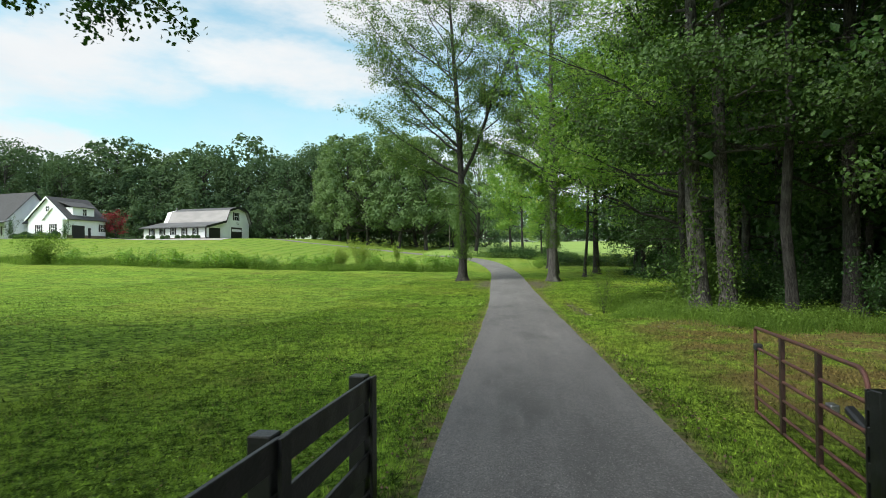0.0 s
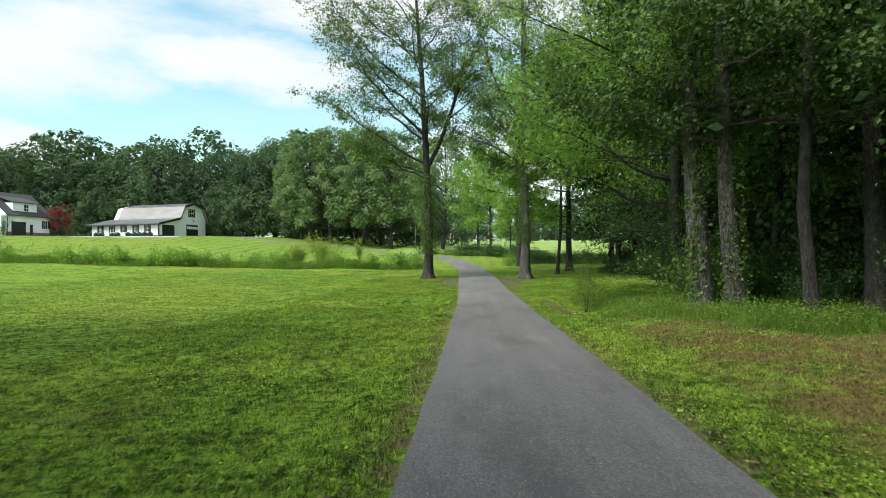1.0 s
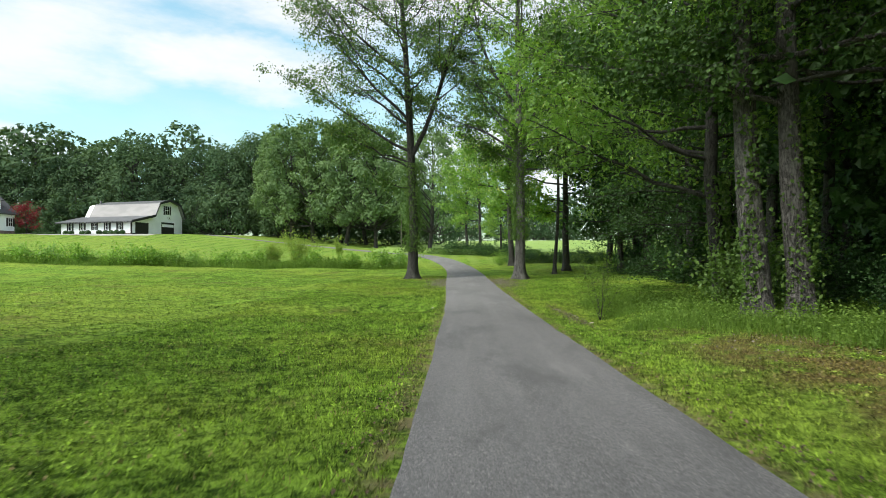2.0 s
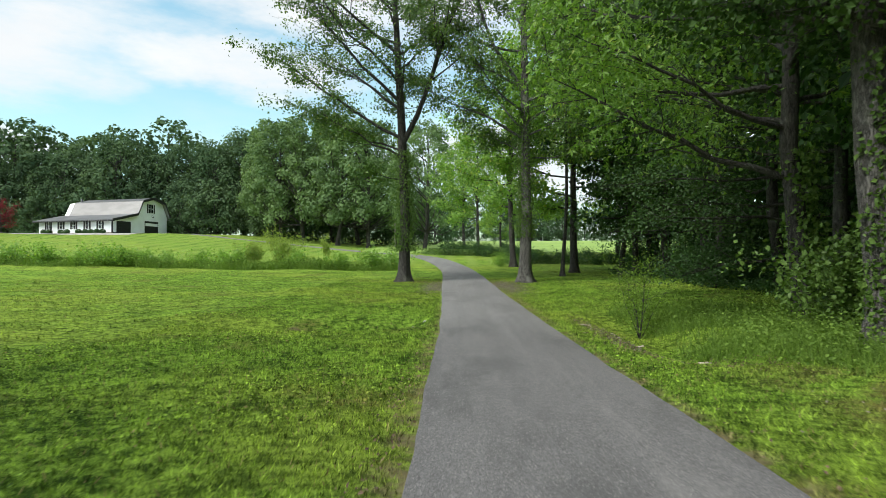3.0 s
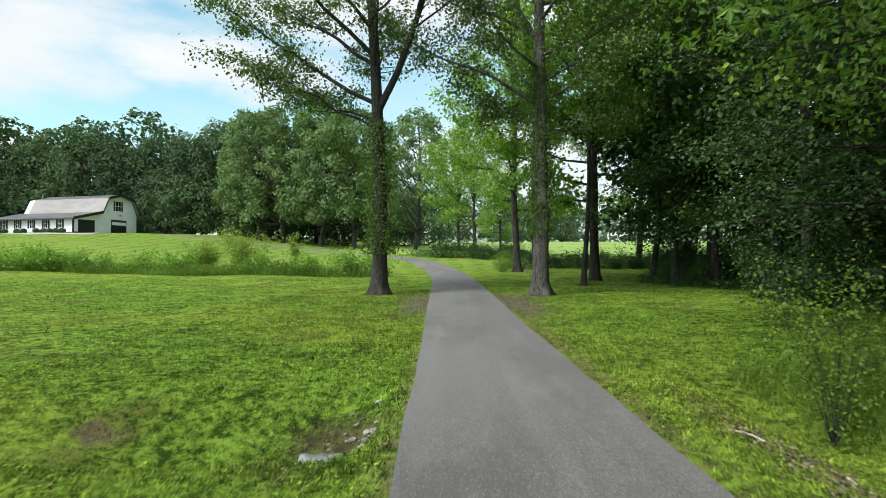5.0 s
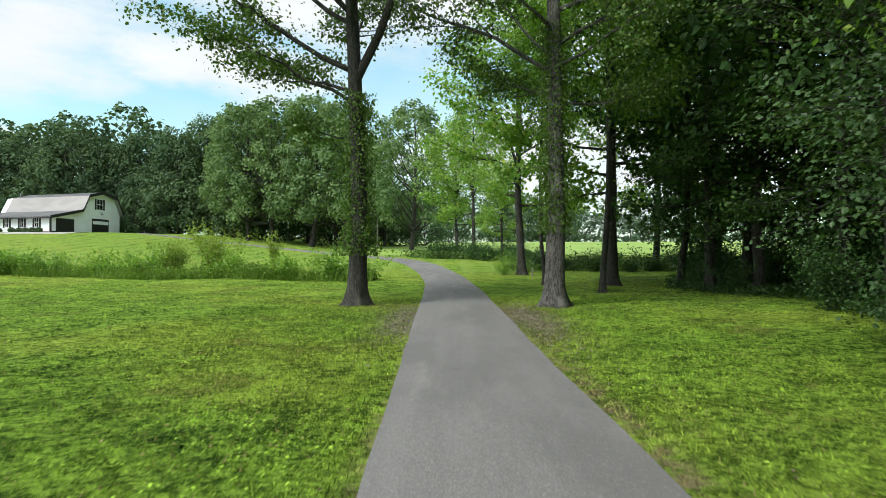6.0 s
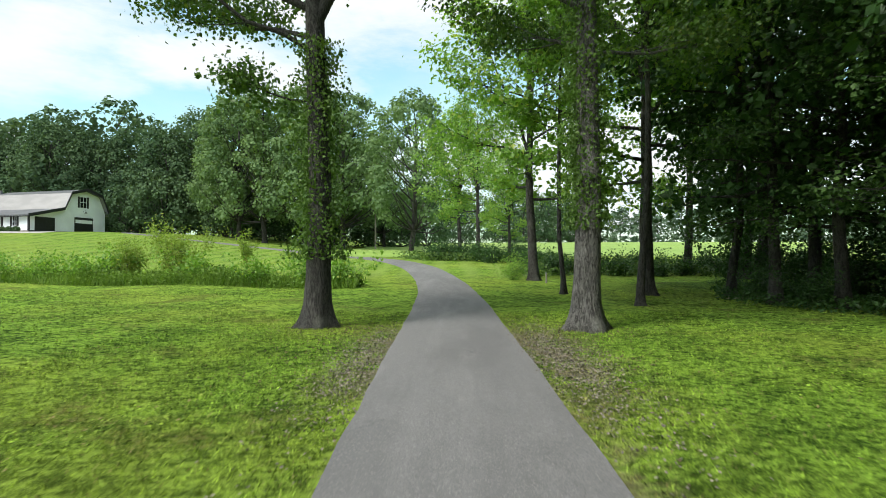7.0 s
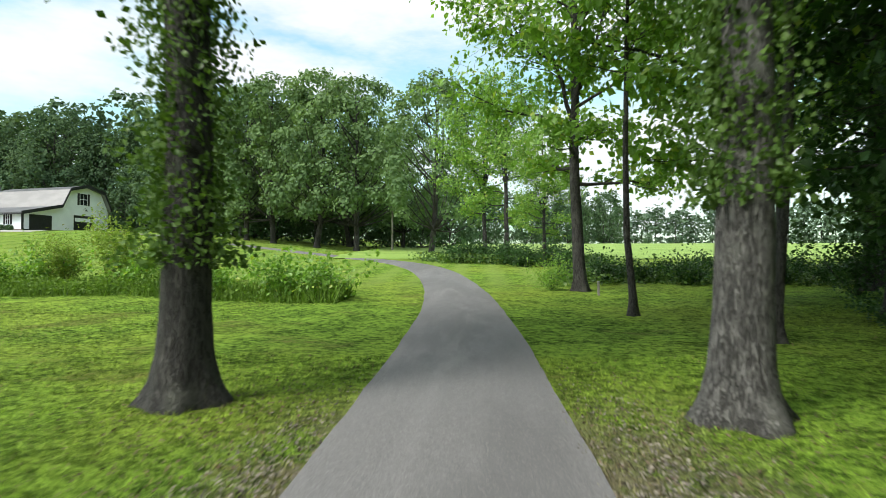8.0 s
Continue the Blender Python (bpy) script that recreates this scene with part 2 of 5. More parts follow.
LAWN, ASPHALT, CROP = grass_material(), asphalt_material(), crop_material()
BLADE = blade_material()
WEED = leaf_material("weed_leaf", (0.130, 0.200, 0.030), (0.350, 0.460, 0.110), 0.6, 0.35, (0.30, 0.30, 0.10))
ROUGH = leaf_material("rough_leaf", (0.050, 0.105, 0.014), (0.195, 0.310, 0.055), 0.6, 0.35)
LEAF_A = leaf_material("leaf_oak", (0.032, 0.078, 0.016), (0.135, 0.235, 0.050), 0.42, 0.32, (0.20, 0.26, 0.05), gloss=0.45)
LEAF_B = leaf_material("leaf_gum", (0.085, 0.190, 0.028), (0.280, 0.460, 0.090), 0.42, 0.42, (0.34, 0.42, 0.08), gloss=0.4)
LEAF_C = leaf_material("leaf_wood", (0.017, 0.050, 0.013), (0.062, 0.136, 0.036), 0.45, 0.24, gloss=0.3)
# next two: leaf green pushed towards blue to hold some distance haze
LEAF_D = leaf_material("leaf_far_haze", (0.072, 0.128, 0.060), (0.205, 0.300, 0.140), 0.7, 0.32, None, 0.4, 0.13, gloss=0.05)
LEAF_FOREST = leaf_material("leaf_forest_haze", (0.042, 0.084, 0.047), (0.125, 0.190, 0.100), 0.7, 0.24, None, 0.45, 0.11, gloss=0.05)
LEAF_GUM = leaf_material("leaf_star", (0.076, 0.172, 0.027), (0.265, 0.440, 0.090), 0.42, 0.38, (0.30, 0.40, 0.08), gloss=0.4)
LEAF_BEECH = leaf_material("leaf_beech", (0.026, 0.068, 0.022), (0.098, 0.175, 0.068), 0.45, 0.28, None, 0.6, 0.6, gloss=0.28)
LEAF_EDGE = leaf_material("leaf_edge", (0.019, 0.050, 0.013), (0.086, 0.158, 0.042), 0.5, 0.26, gloss=0.18)
# far tree line: aerial haze is put into this pale bluish leaf colour
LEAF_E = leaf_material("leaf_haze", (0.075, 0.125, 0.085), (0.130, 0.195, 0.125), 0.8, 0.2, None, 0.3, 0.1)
LEAF_RED = leaf_material("leaf_red", (0.14, 0.014, 0.025), (0.30, 0.040, 0.060), 0.5, 0.3)
IVY = leaf_material("ivy_leaf", (0.048, 0.100, 0.020), (0.140, 0.230, 0.055), 0.4, 0.3)
BARK = bark_material("bark", (0.036, 0.034, 0.032), (0.150, 0.145, 0.138), (0.24, 0.24, 0.22))
BARK_WOOD = bark_material("bark_wood", (0.030, 0.028, 0.026), (0.125, 0.119, 0.112), (0.19, 0.195, 0.17))
BARK_DARK = bark_material("bark_dark", (0.018, 0.017, 0.016), (0.066, 0.062, 0.058), (0.11, 0.115, 0.095))
WHITE = plain("white_siding", (0.89, 0.925, 0.975), 0.6, 0, 0.04, 0.5)
TRIM = plain("dark_trim", (0.020, 0.021, 0.024), 0.5, 0, 0.2)
ROOF_LIGHT = metal_roof("pale_metal_roof", (0.215, 0.210, 0.215), (0.265, 0.258, 0.262))
ROOF_GREY = metal_roof("grey_metal_roof", (0.10, 0.105, 0.112), (0.145, 0.15, 0.16))
SHINGLE = plain("shingle_roof", (0.070, 0.072, 0.078), 0.9, 0, 0.25, 6.0, 0.4, 30)
STONE = plain("foundation_stone", (0.20, 0.15, 0.13), 0.9, 0, 0.3, 2.0, 0.5, 14)
GLASS = plain("dark_glass", (0.020, 0.024, 0.028), 0.08, 0, 0.1)
BLACK_WOOD = plain("black_fence_paint", (0.007, 0.0075, 0.008), 0.45, 0, 0.35, 4.0, 0.35, 40)
GATE_RED = plain("rust_red_gate_paint", (0.135, 0.056, 0.047), 0.5, 0.2, 0.25, 5.0, 0.2, 70)
GATE_BRACE = plain("dark_brown_gate_paint", (0.050, 0.026, 0.023), 0.5, 0.1, 0.25, 5.0, 0.2, 70)
GALV = plain("galvanised_steel", (0.42, 0.43, 0.44), 0.4, 0.8, 0.2, 8.0)
CONCRETE = plain("pale_concrete", (0.42, 0.41, 0.39), 0.85, 0, 0.15, 1.0, 0.3, 20)
DEBRIS = plain("dead_leaves", (0.155, 0.108, 0.070), 0.95, 0, 0.4, 6.0, 0.5, 30)
RUBBLE = plain("rubble_stone", (0.30, 0.29, 0.27), 0.9, 0, 0.3, 5.0, 0.4, 30)
DEADWOOD = plain("bleached_wood", (0.42, 0.37, 0.30), 0.9, 0, 0.25, 6.0, 0.3, 60)
POLE_WOOD = plain("weathered_pole", (0.24, 0.22, 0.20), 0.9, 0, 0.2, 2.0)
CHIP = plain("bark_chip", (0.23, 0.205, 0.165), 0.95, 0, 0.35, 9.0, 0.3, 40)


# ---- mesh helpers ----
def mesh(name, verts, faces, mat, smooth=False):
    """A mesh from an (n, 3) array and an (m, k) array of equal faces."""
    verts, faces = np.asarray(verts, "f"), np.asarray(faces, "i")
    me = bpy.data.meshes.new(name)
    n, k = faces.shape
    me.vertices.add(len(verts))
    me.vertices.foreach_set("co", verts.ravel())
    me.loops.add(n * k)
    me.loops.foreach_set("vertex_index", faces.ravel())
    me.polygons.add(n)
    me.polygons.foreach_set("loop_start", np.arange(0, n * k, k, dtype="i"))
    me.polygons.foreach_set("use_smooth", np.full(n, smooth))
    me.materials.append(mat)
    me.update(calc_edges=True)
    return me


def part(name, bm, mat, parent, label="", smooth=False):
    """One mesh object under a thing; bm is a bmesh or a finished mesh."""
    me = bm
    if isinstance(bm, bmesh.types.BMesh):
        bmesh.ops.recalc_face_normals(bm, faces=bm.faces)
        me = bpy.data.meshes.new(name)
        bm.to_mesh(me)
        bm.free()
        me.materials.append(mat)
        for p in me.polygons:
            p.use_smooth = smooth
    ob = new(name, me)
    ob.parent = parent
    return tagged(ob, label)


def empty(name, m, label, category, group="", kind=""):
    ob = new(name)
    ob.matrix_world = m
    ob.empty_display_size = 0.3
    return tagged(ob, label, category, group, kind)


def box(bm, x0, x1, y0, y1, z0, z1, bevel=0.0, turn=None):
    vs = [bm.verts.new(p) for p in ((x0, y0, z0), (x1, y0, z0), (x1, y1, z0), (x0, y1, z0), (x0, y0, z1), (x1, y0, z1), (x1, y1, z1), (x0, y1, z1))]
    fs = [bm.faces.new([vs[i] for i in q]) for q in ((3, 2, 1, 0), (4, 5, 6, 7), (0, 1, 5, 4), (1, 2, 6, 5), (2, 3, 7, 6), (3, 0, 4, 7))]
    if bevel:
        es = list({e for f in fs for e in f.edges})
        got = bmesh.ops.bevel(bm, geom=es, offset=bevel, segments=1, affect="EDGES")
        vs = list({v for v in got["verts"]} | {v for v in vs if v.is_valid})
    if turn is not None:
        bmesh.ops.transform(bm, matrix=turn, verts=[v for v in vs if v.is_valid])
    return bm


def boxed(*a, **k):
    return box(bmesh.new(), *a, **k)


def prism(profile, x0, x1):
    """A solid from a profile in y, z drawn out along x."""
    bm = bmesh.new()
    a = [bm.verts.new((x0, y, z)) for y, z in profile]
    b = [bm.verts.new((x1, y, z)) for y, z in profile]
    bm.faces.new(a)
    bm.faces.new(b[::-1])
    for i in range(len(a)):
        j = (i + 1) % len(a)
        bm.faces.new((a[i], a[j], b[j], b[i]))
    return bm


def rings(points, radii, k, wave=None, side=None):
    """Verts and quads of a tube along points."""
    p, r = np.asarray(points, float), np.asarray(radii, float)
    n = len(p)
    d = np.gradient(p, axis=0)
    d /= np.linalg.norm(d, axis=1)[:, None] + 1e-9
    ref = np.where(np.abs(d[:, 2:3]) > 0.8, np.array([[1.0, 0, 0]]), np.array([[0, 0, 1.0]]))
    if abs(d[0, 2]) > 0.8:
        ref = np.tile([[1.0, 0, 0]], (n, 1))
    if side is not None:
        ref = np.tile([side], (n, 1))
    s = np.cross(d, ref)
    s /= np.linalg.norm(s, axis=1)[:, None] + 1e-9
    q = np.cross(s, d)
    a = np.arange(k) * 2 * np.pi / k
    rr = r[:, None] * (np.ones((n, k)) if wave is None else wave(a, p[:, 2]))
    v = p[:, None, :] + rr[:, :, None] * (np.cos(a)[None, :, None] * s[:, None, :] + np.sin(a)[None, :, None] * q[:, None, :])
    i, j = np.meshgrid(np.arange(n - 1), np.arange(k), indexing="ij")
    j2 = (j + 1) % k
    f = np.stack([i * k + j, i * k + j2, (i + 1) * k + j2, (i + 1) * k + j], -1).reshape(-1, 4)
    return v.reshape(-1, 3), f


class Soup:
    """Gathers verts and quads."""

    def __init__(self):
        self.v, self.f, self.n = [], [], 0

    def add(self, v, f):
        self.v.append(v)
        self.f.append(f + self.n)
        self.n += len(v)

    def mesh(self, name, mat, smooth=True):
        return mesh(name, np.concatenate(self.v), np.concatenate(self.f), mat, smooth)


def unit(a):
    return a / (np.linalg.norm(a, axis=-1, keepdims=True) + 1e-9)


def leaf_quads(rng, pts, size, up=0.8, droop=0.25, slim=0.38, star=False, out=None, loose=0.75):
    """Folded leaves at the points; a star leaf has three lobes."""
    n = len(pts)
    nor = unit(rng.normal(size=(n, 3)) * loose + [0, 0, up] + (0 if out is None else out))
    d = unit(np.cross(nor, rng.normal(size=(n, 3))) - [0, 0, droop])
    w = unit(np.cross(d, nor))
    nor = np.cross(w, d)
    s = size * rng.uniform(0.65, 1.3, (n, 1))
    lobes = ((0.0, 1.0),) if not star else ((0.0, 1.0), (1.05, 0.85), (-1.05, 0.85))
    vs, fs = [], []
    for k, (ang, ln) in enumerate(lobes):
        dd = d * math.cos(ang) + w * math.sin(ang)
        ww = w * math.cos(ang) - d * math.sin(ang)
        L = s * ln
        b = pts - d * s * 0.4
        vs.append(np.stack([b, b + dd * L * 0.45 + ww * L * slim + nor * L * 0.10, b + dd * L, b + dd * L * 0.45 - ww * L * slim + nor * L * 0.10], 1).reshape(-1, 3))
        fs.append(np.arange(n * 4).reshape(-1, 4) + k * n * 4)
    return np.concatenate(vs), np.concatenate(fs)


# ---- lie of the land ----
def smooth(v, lo, hi):
    t = np.clip((np.asarray(v, float) - lo) / (hi - lo), 0, 1)
    return t * t * (3 - 2 * t)


PROFILE_Y = np.array([-900, -30, 0, 9, 21, 29, 37, 45, 52, 60, 68, 77, 84.5, 94, 107, 128, 170, 256, 427, 1200.0])
PROFILE_Z = np.array([0, 0, 0, 0.02, -0.06, -0.06, 0.06, 0.22, 0.36, 0.60, 0.92, 1.35, 1.85, 2.45, 3.1, 4.2, 6.2, 9.4, 12.0, 14.0])
ROAD_Y = np.array([-60, 0, 17, 30, 37, 45, 52, 60, 68, 77, 84.5, 89, 96.5, 104, 112, 118, 122.5, 125.0])
ROAD_X = np.array([0.58, 0.58, 0.57, 0.51, 0.38, 0.17, 0.04, -0.09, -0.43, -1.4, -2.7, -3.9, -6.8, -11.5, -19, -28, -40, -54.0])


def profile(y):
    return sum(np.interp(y + o, PROFILE_Y, PROFILE_Z) for o in (-4, -2, 0, 2, 4)) / 5


def road_x(y):
    return sum(np.interp(y + o, ROAD_Y, ROAD_X) for o in (-3, 0, 3)) / 3


def land(x, y):
    x, y = np.asarray(x, float), np.asarray(y, float)
    z = profile(y)
    z = z + 2.9 * smooth(-x, 8, 58) * smooth(y, 55, 125)
    lead = 14 * smooth(-x, 64, 80)
    flat = smooth(-x, 38, 58) * smooth(y + lead, 109, 124)
    z = z * (1 - flat) + flat * (6.98 + 0.02 * np.clip(y - 125, -20, 20))
    z = z - 0.45 * smooth(-x, 40, 55) * smooth(x, -80, -71) * np.exp(-((y - 111) / 7.5) ** 2)
    away = np.abs(x - road_x(y))
    # ditch through the culvert under the drive
    z = z - 0.75 * np.exp(-((y - 30.9 - 0.10 * (x + 2)) / 1.15) ** 2) * smooth(away, 1.45, 2.2) * smooth(x, -8.5, -2.6) * (x < 0.5)
    z = z - 0.42 * np.exp(-((x - 4.2) / 1.0) ** 2) * smooth(y, 22, 27) * smooth(-y, -35, -31)
    z = z - 0.35 * np.exp(-((y - 31.5) / 1.3) ** 2) * smooth(x, 3.5, 5.0) * smooth(-x, -16, -10)
    z = z - 0.2 * smooth(away, 1.5, 2.9) * smooth(-y, -17, -10)
    rough = 0.05 * np.sin(x * 0.61 + 1.3 * np.sin(y * 0.31)) * np.sin(y * 0.47 + x * 0.13) + 0.018 * np.sin(x * 2.3 + y * 1.1) * np.sin(y * 1.9 - x * 0.7)
    return z + rough * smooth(away, 1.6, 4.0)


def at(x, y, dz=0.0):
    return float(land(x, y)) + dz


def spread(lo, hi, fine_lo, fine_hi, step, grow):
    mid = list(np.arange(fine_lo, fine_hi + step / 2, step))
    left, right, s = [], [], step
    p, q = fine_lo, fine_hi
    while p > lo or q < hi:
        s *= grow
        p, q = p - s, q + s
        if p > lo:
            left.append(p)
        if q < hi:
            right.append(q)
    return np.array([lo] + left[::-1] + mid + right + [hi])


def sheet(name, xs, ys, zfun, mat):
    X, Y = np.meshgrid(xs, ys)
    v = np.stack([X, Y, zfun(X, Y)], -1).reshape(-1, 3)
    w = len(xs)
    i, j = np.meshgrid(np.arange(len(ys) - 1), np.arange(w - 1), indexing="ij")
    f = np.stack([i * w + j, i * w + j + 1, (i + 1) * w + j + 1, (i + 1) * w + j], -1).reshape(-1, 4)
    return mesh(name, v, f, mat, True)


ground = new("ground", sheet("ground", spread(-1500, 1500, -14, 16, 0.4, 1.09), spread(-700, 1800, 2, 72, 0.45, 1.08), land, LAWN))
tagged(ground, "mown green lawn with clover and worn patches rolling up a hill", "lawn", kind="structure")

field = new("crop_field", sheet("crop_field", np.linspace(-14, 420, 90), np.linspace(103, 330, 70), lambda x, y: land(x, y) + 0.03 + 0.22 * smooth(y, 103, 106) + 0.05 * np.sin(x * 1.7) * np.sin(y * 1.3 + x * 0.4), CROP))
tagged(field, "pale green crop field beyond the line of trees", "field", kind="structure")


def build_road():
    ys = np.concatenate([np.arange(-40, 96, 0.5), np.arange(96, 124.6, 0.35)])
    c = np.stack([road_x(ys), ys], -1)
    d = unit(np.gradient(c, axis=0))
    s = np.stack([d[:, 1], -d[:, 0]], -1)
    rng = np.random.default_rng(4)
    wl = 1.365 + np.convolve(rng.normal(0, 0.02, len(ys)), np.ones(3) / 3, "same")
    wr = 1.365 + 0.12 * smooth(ys, 41, 47) * smooth(-ys, -66, -56) + np.convolve(rng.normal(0, 0.02, len(ys)), np.ones(3) / 3, "same")
    off = np.stack([-wl - 0.05, -wl, -wl * 0.5, 0 * wl, wr * 0.5, wr, wr + 0.05], -1)
    lift = np.array([-0.10, 0.035, 0.055, 0.065, 0.055, 0.035, -0.10])
    xy = c[:, None, :] + off[:, :, None] * s[:, None, :]
    base = land(c[:, 0], c[:, 1])
    z = base[:, None] * np.ones(7) + lift
    v = np.concatenate([xy, z[:, :, None]], -1).reshape(-1, 3)
    i, j = np.meshgrid(np.arange(len(ys) - 1), np.arange(6), indexing="ij")
    f = np.stack([i * 7 + j, i * 7 + j + 1, (i + 1) * 7 + j + 1, (i + 1) * 7 + j], -1).reshape(-1, 4)
    ob = new("road", mesh("road", v, f, ASPHALT, False))
    tagged(ob, "grey asphalt driveway with worn tracks curving uphill", "driveway", kind="structure")


build_road()


# ---- trees ----
def grow_tree(seed, H, r0, base, reach, limbs, elev, leaves, leaf, mat, bark, top=0.95, bias=(0, 0), lean=(0, 0), curve=0.25, star=False, spread_r=0.42, sides=12, fine=True, low=0.75, wander=0.25, up=0.8, leaders=0, slim=0.38, round_out=0.5, heavy=0.0, boughs=()):
    """Meshes of a trunk with limbs and of its crown of leaves. bias: azimuth and how much longer the limbs are that way."""
    rng = np.random.default_rng(seed)
    wood = Soup()
    hs = np.concatenate([[-0.25, 0.0, 0.15, 0.35, 0.7], np.linspace(1.4, H * top, 11)])
    drift = np.cumsum(rng.normal(0, wander / 4, (len(hs), 2)), 0) * smooth(hs, 0.3, 4)[:, None]
    tp = np.stack([drift[:, 0] + lean[0] * np.clip(hs / H, 0, 1) ** 1.3, drift[:, 1] + lean[1] * np.clip(hs / H, 0, 1) ** 1.3, hs], -1)
    tr = r0 * (1 - np.clip(hs, 0, None) / (H * top * 1.02)) ** 0.75 + 0.015
    tr = tr * (1 + 0.75 * np.exp(-np.clip(hs, 0, None) / 0.38))
    ph = rng.uniform(0, 6.28, 3)
    wood.add(*rings(tp, tr, sides, lambda a, z: 1 + (0.16 * np.cos(4 * a + ph[0]) + 0.10 * np.cos(7 * a + ph[1]))[None, :] * np.exp(-np.clip(z, 0, None) / 0.5)[:, None] + 0.03 * np.cos(3 * a + ph[2])[None, :]))
    anchors = []

    def on_trunk(h):
        return np.array([np.interp(h, hs, tp[:, k]) for k in range(3)]), np.interp(h, hs, tr)

    def branch(p, az, el, L, r, n, bend):
        pts = [p]
        for i in range(n):
            el2 = el + bend * (i / n) + rng.normal(0, 0.12)
            az += rng.normal(0, 0.16)
            step = np.array([math.cos(az) * math.cos(el2), math.sin(az) * math.cos(el2), math.sin(el2)]) * L / n
            pts.append(pts[-1] + step)
        pts = np.array(pts)
        return pts, np.linspace(r, max(r * 0.12, 0.006), n + 1), az

    todo = []
    for i in range(leaders):
        h = base + (H * 0.5 - base) * rng.uniform(0.3, 0.9)
        todo.append((h, i * 6.28 / leaders + rng.uniform(0, 1), radians(rng.uniform(62, 74)), (H - h) * rng.uniform(0.65, 0.85), 0.6))
    for i in range(limbs):
        t = (i + 0.5) / limbs
        h = base + (H * top - base) * t ** 0.95
        az = i * 2.4 + rng.uniform(-0.5, 0.5)
        shape = max(1 - ((t - 0.42) / 0.64) ** 2, 0.05) ** low
        L = reach * shape * rng.uniform(0.75, 1.2) * (1 + bias[1] * math.cos(az - bias[0]))
        todo.append((h, az, radians(elev[0] + (elev[1] - elev[0]) * t + rng.uniform(-8, 8)), max(L, 0.6), 0.42))
    todo += [(h, az, radians(el), L, thick) for h, az, el, L, thick in boughs]
    for h, az, el, L, thick in todo:
        p, r = on_trunk(h)
        r = min(r * thick, 0.03 + L * (0.022 if thick < 0.6 else 0.03))
        pts, rad, az2 = branch(p, az, el, L, r, 7, curve)
        if sides > 6:
            wood.add(*(rings(pts, rad, 6) if fine else rings(pts[::2], rad[::2], 4)))
        m = int(L * (1.5 if fine else 0.9)) + 2
        for k in range(m):
            s = 0.25 + 0.75 * (k + rng.uniform(0, 0.9)) / m
            q = np.array([np.interp(s * 7, np.arange(8), pts[:, c]) for c in range(3)])
            side = (1 if k % 2 else -1) * rng.uniform(0.5, 1.2)
            l2 = L * 0.36 * (1.15 - 0.6 * s) * rng.uniform(0.7, 1.3) + 0.35
            sp, sr, _ = branch(q, az2 + side, el * 0.5 + rng.uniform(-0.25, 0.45), l2, max(r * 0.4 * (1 - 0.7 * s), 0.010), 3, 0.1)
            if fine:
                wood.add(*rings(sp, sr, 4))
            anchors.append(sp[1:])
            anchors.append((sp[1:] + sp[:-1])[1:] / 2)
            if fine:
                for _ in range(2):
                    w = sp[rng.integers(1, 4)]
                    tw, twr, _ = branch(w, rng.uniform(0, 6.28), rng.uniform(-0.3, 0.6), 0.5 + 0.25 * l2, 0.008, 2, 0.0)
                    wood.add(*rings(tw, twr, 3))
                    anchors.append(tw[1:])
        anchors.append(pts[5:])
    A = np.concatenate(anchors)
    weight = rng.uniform(0.12, 1.0, len(A)) ** 2.8 * (1 + heavy * np.clip(1 - A[:, 2] / H, 0, 1))
    pick = rng.choice(len(A), leaves, p=weight / weight.sum())
    P = A[pick] + rng.normal(0, 1, (leaves, 3)) * [spread_r, spread_r, spread_r * 0.85] * rng.uniform(0.4, 1.25, (leaves, 1))
    off = P - A[pick]
    off, P = off[P[:, 2] > 0.25], P[P[:, 2] > 0.25]
    mid = np.array([lean[0] * 0.5, lean[1] * 0.5, base + (H - base) * 0.4])
    out = unit(P - mid) * round_out + unit(off) * 0.45
    v, f = leaf_quads(rng, P, leaf, up, star=star, slim=slim, out=out, loose=0.55 if round_out < 1 else 0.32)
    return wood.mesh("trunk", bark), mesh("crown", v, f, mat)


